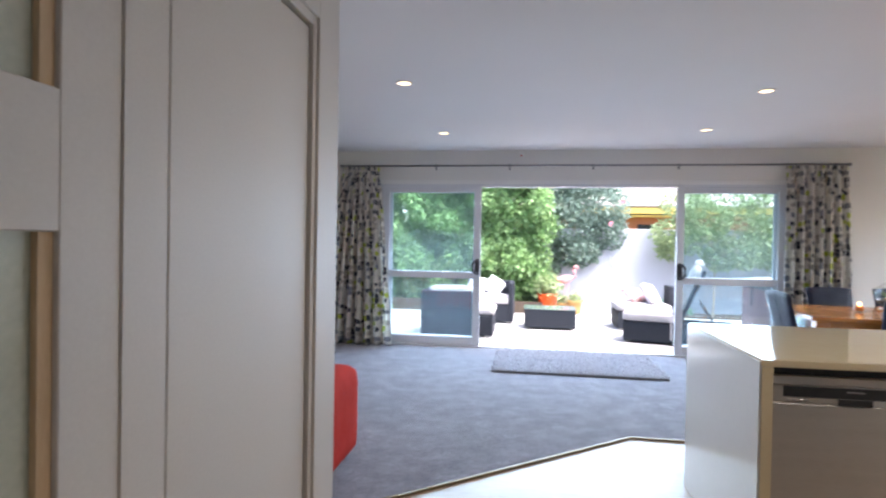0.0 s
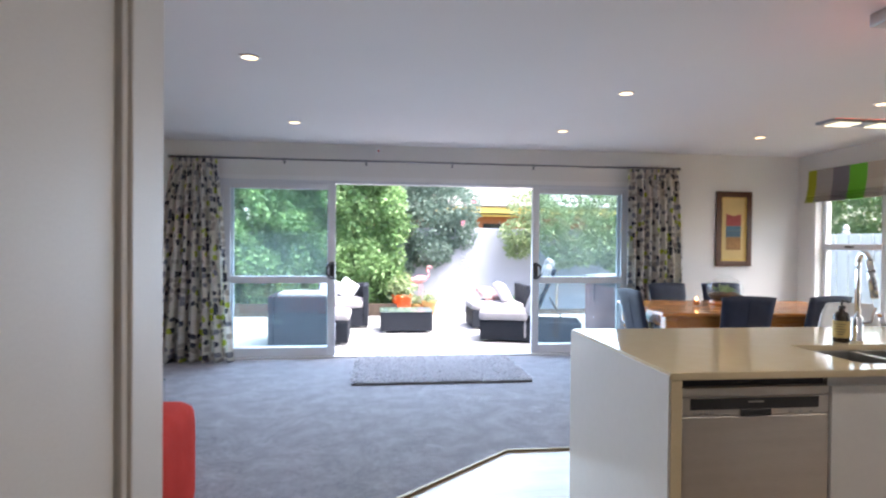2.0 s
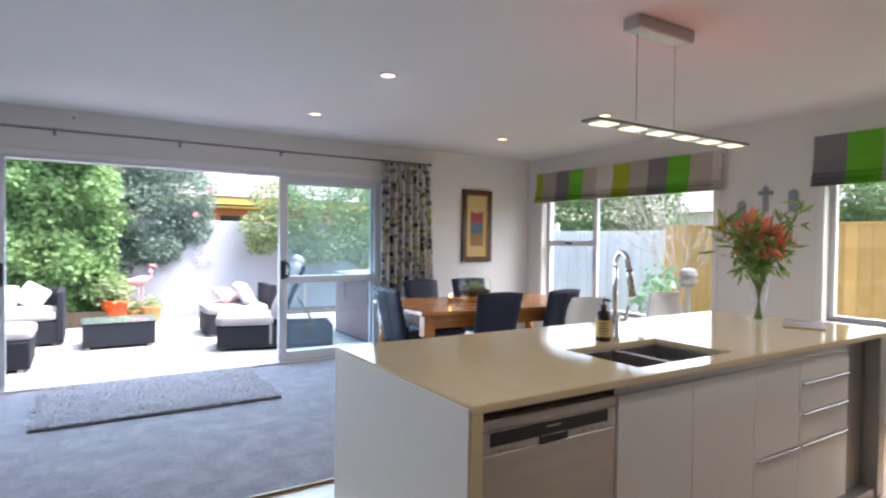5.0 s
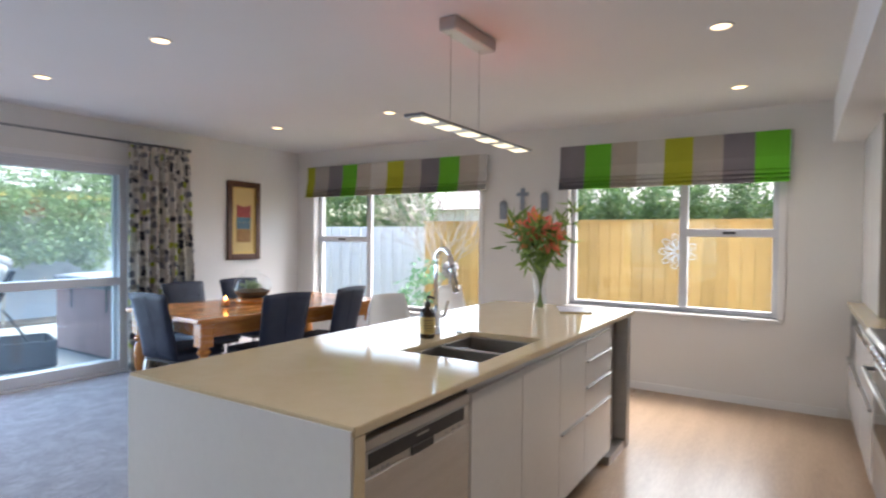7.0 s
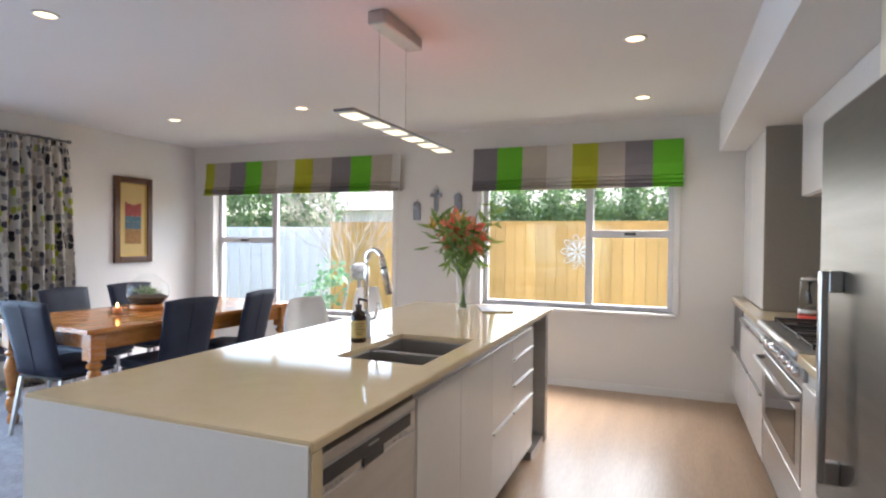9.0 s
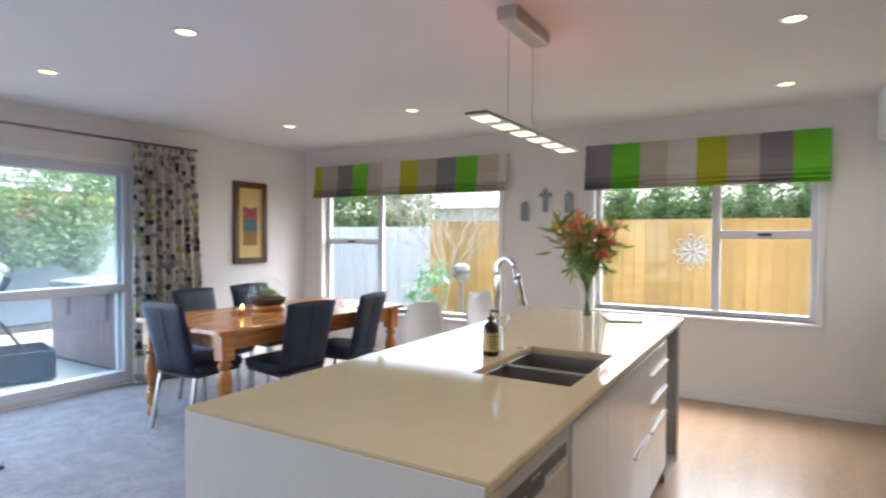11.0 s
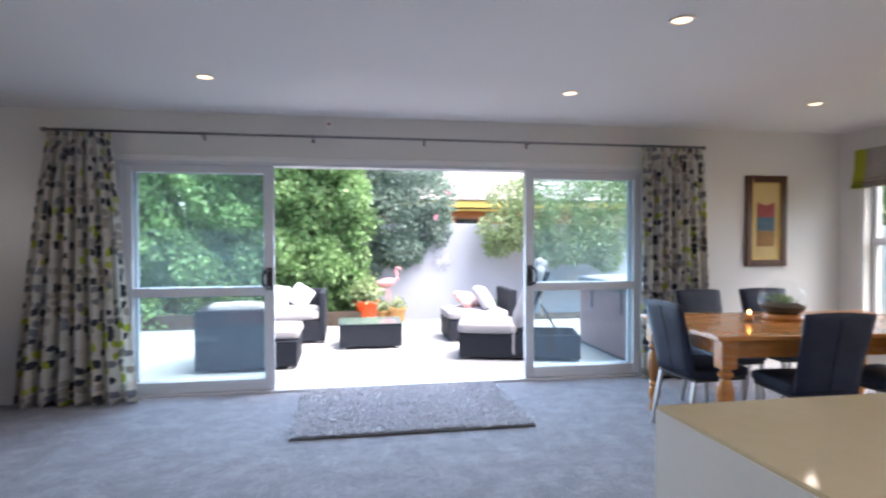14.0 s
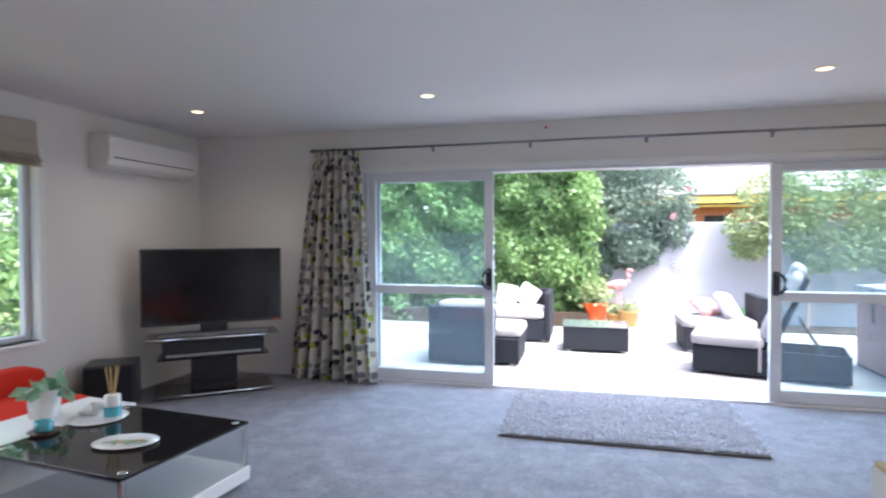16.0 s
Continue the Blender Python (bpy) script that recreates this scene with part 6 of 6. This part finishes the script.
def tree(name, label, at, trunk_h, blobs, per, leaf, mat, bark, seed, r=0.09):
    rng = np.random.default_rng(seed)
    o = thing(name, label, "tree" if name != "hedge" else "hedge", m=pose(*at))
    bm = bmesh.new()
    tube([(0, 0, 0), (0.03, 0.02, trunk_h * 0.5), (0, 0, trunk_h)], r * 1.2, 10, bm, r2=r * 0.8)
    if name == "hedge":
        for b in blobs[::5]:
            tube([(b[0], 0.35, 0), (b[0] * 0.99, 0.30, b[2] * 0.5), (b[0], 0.25, b[2])], 0.03, 6, bm, r2=0.015)
    for b in ([] if name == "hedge" else blobs):
        tube([(0, 0, trunk_h * 0.8), (b[0] * 0.5, b[1] * 0.5, (trunk_h + b[2]) / 2), (b[0], b[1], b[2])], r * 0.5, 6, bm, r2=r * 0.12)
    part("trunk", bm, bark, o)
    leaf_mesh("crown", blob_spots(rng, blobs, per), leaf, mat, o, rng)
    return o


def bumpy(rng, x0, x1, y0, y1, z0, z1, nx, nz, rx, ry, rz):
    out = []
    for i in range(nx):
        for j in range(nz):
            out.append((x0 + (x1 - x0) * (i + 0.5) / nx + rng.normal() * 0.1, (y0 + y1) / 2 + rng.normal() * (y1 - y0) * 0.25,
                        z0 + (z1 - z0) * (j + 0.5) / nz + rng.normal() * 0.08, rx * rng.uniform(0.8, 1.25), ry * rng.uniform(0.8, 1.2), rz * rng.uniform(0.8, 1.25)))
    return out


rng = np.random.default_rng(61)
garden_hedge = tree("hedge", "tall bright green garden hedge with dense leaves", (-1.6, 12.2, GROUND), 1.0, bumpy(rng, -4.2, 2.85, -0.5, 0.5, 0.30, 3.9, 17, 8, 0.36, 0.50, 0.34), 1350, 0.098, HEDGE, BARK, 62, 0.12)
rng = np.random.default_rng(161)
k = 30000
hx, hz = rng.uniform(-4.3, 2.9, k), rng.uniform(0.15, 3.9, k)
bulge = 0.16 * np.sin(hx * 2.9 + 1.3 * np.sin(hz * 2.3)) + 0.12 * np.sin(hz * 4.1 + 2.0 * np.sin(hx * 3.7)) + 0.07 * np.sin(hx * 9.0 + hz * 7.0)
hy = -0.48 + bulge + np.abs(rng.normal(size=k)) * 0.14
hx = np.where(hx > 1.9, hx + 0.10 * np.exp(-((hz - 1.2) / 0.6) ** 2) * (hx - 1.9) - 0.35 * (hz > 2.6) * rng.uniform(0, 1.6, k), hx)
leaf_mesh("foliage", np.stack([hx, hy, hz], 1), 0.10, HEDGE, garden_hedge, rng, droop=0.6, aspect=0.62)
tree("tree", "dark green camellia tree with dense leaves by the wall", (2.05, 12.9, GROUND), 1.0,
     [(-0.7, 0.0, 1.5, 0.6, 0.5, 0.5), (-0.3, -0.5, 2.0, 0.75, 0.5, 0.6), (0.25, -0.45, 2.3, 0.75, 0.5, 0.55), (0.0, -0.4, 2.9, 0.8, 0.5, 0.5), (0.5, -0.35, 1.75, 0.45, 0.4, 0.45), (-0.6, -0.3, 2.6, 0.6, 0.5, 0.6), (-0.1, -0.5, 1.35, 0.5, 0.4, 0.35), (-0.8, -0.4, 1.0, 0.4, 0.35, 0.4)], 3000, 0.085, CAMELLIA, BARK, 63)
cam_fl = thing("camellia_bloom", "pink camellia blooms among the dark leaves", "flower")
rng = np.random.default_rng(64)
for x, y, z in ((2.55, 11.9, 1.75), (2.80, 12.0, 2.2)):
    leaf_mesh("bloom", np.array([x, y, z]) + rng.normal(size=(14, 3)) * 0.015, 0.06, material("camellia_pink", (0.74, 0.32, 0.38), 0.5), cam_fl, rng, aspect=0.9)
tree("tree", "slender pale green tree spreading over the garden wall", (4.55, 11.95, GROUND), 1.45,
     [(-0.75, 0, 1.75, 0.5, 0.4, 0.32), (-0.2, 0, 2.0, 0.55, 0.4, 0.4), (0.45, 0, 1.85, 0.6, 0.4, 0.38), (1.0, 0, 1.7, 0.5, 0.4, 0.4), (0.2, 0, 2.5, 0.8, 0.4, 0.35), (-0.55, 0, 2.3, 0.5, 0.4, 0.3), (1.1, 0, 2.25, 0.6, 0.4, 0.4), (0.5, -0.1, 1.35, 0.4, 0.3, 0.3), (1.8, 0.2, 2.2, 0.6, 0.4, 0.5), (-0.3, 0, 1.6, 0.5, 0.3, 0.3), (0.9, 0, 1.4, 0.4, 0.3, 0.3), (1.5, 0, 1.7, 0.5, 0.3, 0.4), (0.1, 0, 1.25, 0.3, 0.2, 0.25), (-0.8, 0, 1.45, 0.3, 0.2, 0.25), (1.3, 0, 1.2, 0.3, 0.2, 0.3), (1.3, 0.1, 2.75, 0.6, 0.4, 0.35), (1.9, 0.1, 2.6, 0.5, 0.4, 0.4)], 820, 0.085, PALETREE, PALEBARK, 65, 0.02)
tree("shrub", "low garden shrub in the bed", (3.6, 11.95, DZT), 0.12, [(0, 0, 0.18, 0.22, 0.18, 0.16), (0.35, 0, 0.15, 0.2, 0.15, 0.14)], 160, 0.09, SHRUB, BARK, 66, 0.02)
rng = np.random.default_rng(67)
for k, (hx, hy) in enumerate(((-6.5, 8.2), (-6.5, 4.0))):
    tree("hedge", "dense green hedge outside the lounge window", (hx, hy, GROUND), 0.9, bumpy(rng, -0.5, 0.5, -2.4, 2.4, 0.4, 3.4, 2, 5, 0.5, 0.5, 0.5) + [(0, -2.0 + j * 0.8, 0.6 + i * 0.65, 0.5, 0.55, 0.5) for i in range(5) for j in range(6)], 330, 0.14, HEDGE, BARK, 68 + k)

# neighbour's house beyond the wall
hs = thing("house", "neighbour's brick house with a tiled roof and yellow fascia", "house", m=pose(3.95, 20.0, GROUND))
part("wall", B(((-4.0, 0.3, 0), (9.0, 7.0, 2.45))), BRICK, hs)
part("window", B(((0.62, 0.27, 1.3), (1.35, 0.31, 2.2))), SCREEN, hs, "dark window")
part("fascia", B(((-4.5, -0.2, 2.55), (9.4, -0.12, 2.76)), ((-4.5, -0.12, 2.55), (-4.42, 7.4, 2.76))), FASCIA, hs, "yellow painted fascia")
part("soffit", B(((-4.5, -0.12, 2.45), (9.4, 7.4, 2.50))), FASCIA, hs)
bm = bmesh.new()
v = [bm.verts.new(p) for p in ((-4.55, -0.25, 2.78), (9.45, -0.25, 2.78), (9.45, 7.45, 2.78), (-4.55, 7.45, 2.78), (-1.7, 3.6, 4.6), (6.6, 3.6, 4.6))]
for f in ((0, 1, 5, 4), (1, 2, 5), (2, 3, 4, 5), (3, 0, 4), (3, 2, 1, 0)):
    bm.faces.new([v[i] for i in f])
rf = part("roof", bm, ROOFTILE, hs)
for i in range(9):
    f0 = i / 9
    y, z = -0.25 + 3.85 * f0, 2.78 + 1.82 * f0
    part("tile_course", B(((-4.55 + 2.85 * f0, y, z + 0.01), (9.45 - 2.85 * f0, y + 0.10, z + 0.055)), bevel=0.01), ROOFTILE, rf)
part("chimney", B(((4.6, 3.0, 3.9), (5.2, 3.6, 5.6))), BRICK, rf)
tree("tree", "tall pale green tree behind the neighbour's house", (9.0, 26.0, GROUND), 2.2, [(0, 0, 4.5, 1.8, 1.5, 1.3), (-1.6, 0, 4.0, 1.3, 1.2, 1.0), (1.5, 0, 4.2, 1.4, 1.2, 1.1), (-3.0, 0.5, 3.8, 1.2, 1, 0.8)], 700, 0.3, PALETREE, BARK, 71, 0.2)

# fences to the east
FX = 9.0
wf = thing("picket_fence", "white painted board fence beyond the dining window", "fence")
me_b = B(((-0.010, -0.068, 0), (0.010, 0.068, 1.72)), bevel=0.004)
first_b = part("board", me_b, FENCEWHITE, wf)
first_b.matrix_basis = pose(FX, 7.12, GROUND)
for i in range(1, 55):
    o = new("board", first_b.data)
    o.parent = wf
    o.matrix_basis = pose(FX + (0.03 if i % 2 else 0.0), 7.12 + i * 0.125, GROUND, 0, 0, 0)
part("rail", B(((FX + 0.045, 7.06, 0.1), (FX + 0.085, 14.0, 0.2)), ((FX + 0.045, 7.06, 1.2), (FX + 0.085, 14.0, 1.3))), FENCEWHITE, wf)
part("post_cap", lathe([(0.06, 0), (0.07, 0.03), (0.03, 0.05), (0.05, 0.10), (0.03, 0.15), (0, 0.17)], 14), FENCEWHITE, wf, m=pose(FX, 9.6, 1.56))
tf = thing("timber_fence", "honey-coloured timber board fence beyond the windows", "fence")
first_b = part("board", B(((-0.011, -0.074, 0), (0.011, 0.074, 1.78)), bevel=0.003), FENCEWOOD, tf)
first_b.matrix_basis = pose(FX - 0.1, -2.0, GROUND)
for i in range(1, 60):
    o = new("board", first_b.data)
    o.parent = tf
    o.matrix_basis = pose(FX - 0.1, -2.0 + i * 0.1515, GROUND)
part("capping", B(((FX - 0.15, -2.1, 1.62), (FX - 0.05, 7.03, 1.65))), FENCEWOOD, tf)
part("rail", B(((FX - 0.085, -2.1, 0.2), (FX - 0.04, 7.03, 0.3)), ((FX - 0.085, -2.1, 1.2), (FX - 0.04, 7.03, 1.3))), FENCEWOOD, tf)
fo = thing("flower_ornament", "white wire flower ornament hung on the timber fence", "garden ornament", m=pose(FX - 0.125, 2.92, 1.22) @ Matrix.Scale(0.80, 4))
for i in range(9):
    a0 = i * 2 * math.pi / 9
    for s in (1.0, 0.7):
        pts = []
        for k in range(13):
            u = k / 12
            r = 0.30 * s * math.sin(math.pi * u) ** 0.6 if u not in (0, 1) else 0.03
            a = a0 + (u - 0.5) * 0.8 * s
            pts.append((-0.01, r * math.cos(a), r * math.sin(a)))
        part("petal", tube(pts, 0.007, 5), FENCEWHITE, fo)
rng = np.random.default_rng(72)
tree("hedge", "clipped green hedge behind the timber fence", (10.3, 4.0, GROUND), 1.0, [(0.0, -7.0 + j * 0.62, 0.7 + i * 0.5, 0.55, 0.5, 0.45) for i in range(4) for j in range(15)], 1300, 0.085, CLIPPED, BARK, 73)
tree("hedge", "loose green hedge behind the white fence", (11.5, 11.0, GROUND), 1.0, [(0.0, -3.5 + j * 0.8, 1.0 + i * 0.6, 0.6, 0.6, 0.5) for i in range(4) for j in range(2, 9)], 640, 0.12, CLIPPED, BARK, 74)
bt = thing("bare_tree", "pale leafless tree with fine branches by the fence", "tree", m=pose(8.2, 6.27, GROUND))
bm = bmesh.new()
rng = np.random.default_rng(75)
limb(bm, (0, 0, 0), (0.05, 0.0, 1), 0.85, 0.034, 0, rng, 0.3)
for k in range(13):
    limb(bm, (0.04, 0, 0.82), (0.35 * math.sin(k * 2.4), 0.8 * (k - 6) / 6, 1.0), 0.50 + 0.1 * (k % 3), 0.010, 4, rng, 0.26)
part("branches", bm, TWIG, bt)
tree("shrub", "leafy green shrub below the bare tree", (7.9, 6.35, GROUND), 0.4, [(0, 0.1, 0.75, 0.3, 0.35, 0.2), (0, -0.1, 1.05, 0.25, 0.35, 0.15), (0, 0.25, 0.45, 0.3, 0.3, 0.25)], 50, 0.15, SHRUB, BARK, 76, 0.015)
gl = thing("garden_lantern", "small pale stone garden lantern on a post", "garden lantern", m=pose(7.6, 5.70, GROUND))
part("post", tube([(0, 0, 0), (0, 0, 0.95)], 0.034, 10), LANTERN, gl)
part("globe", lathe([(0.02, 0.95), (0.08, 0.965), (0.105, 1.00), (0.105, 1.055), (0.085, 1.06), (0.085, 1.085), (0.115, 1.09), (0.115, 1.115), (0.10, 1.165), (0.06, 1.19), (0.02, 1.20), (0, 1.20)], 20), LANTERN, gl)
nh = thing("house", "grey-roofed neighbouring house behind the fences", "house", m=pose(16.0, 3.0, GROUND))
part("wall", B(((0, -6.0, 0), (6, 9.0, 2.4))), FENCEWHITE, nh)
bm = bmesh.new()
v = [bm.verts.new(p) for p in ((-0.4, -6.4, 2.4), (6.4, -6.4, 2.4), (6.4, 9.4, 2.4), (-0.4, 9.4, 2.4), (3, -3.5, 4.2), (3, 6.5, 4.2))]
for f in ((0, 1, 4), (1, 2, 5, 4), (2, 3, 5), (3, 0, 4, 5), (3, 2, 1, 0)):
    bm.faces.new([v[i] for i in f])
part("roof", bm, ROOFTILE, nh)

# deck boards
deck = tagged(new("deck"), "pale weathered timber deck outside the doors", "deck", kind="structure")
part("joists", B(((-4.0, YN + 0.21, GROUND), (6.8, 12.0, DZT - 0.03))), BLACK, deck)
bm = B(((0, 0, 0), (10.8, 0.135, 0.028)), bevel=0.004)
first_b = part("plank", bm, DECK, deck, m=pose(-4.0, YN + 0.21, DZT - 0.028))
for i in range(1, 33):
    o = new("plank", first_b.data)
    o.parent = deck
    o.matrix_basis = pose(-4.0, YN + 0.21 + i * 0.141, DZT - 0.028)
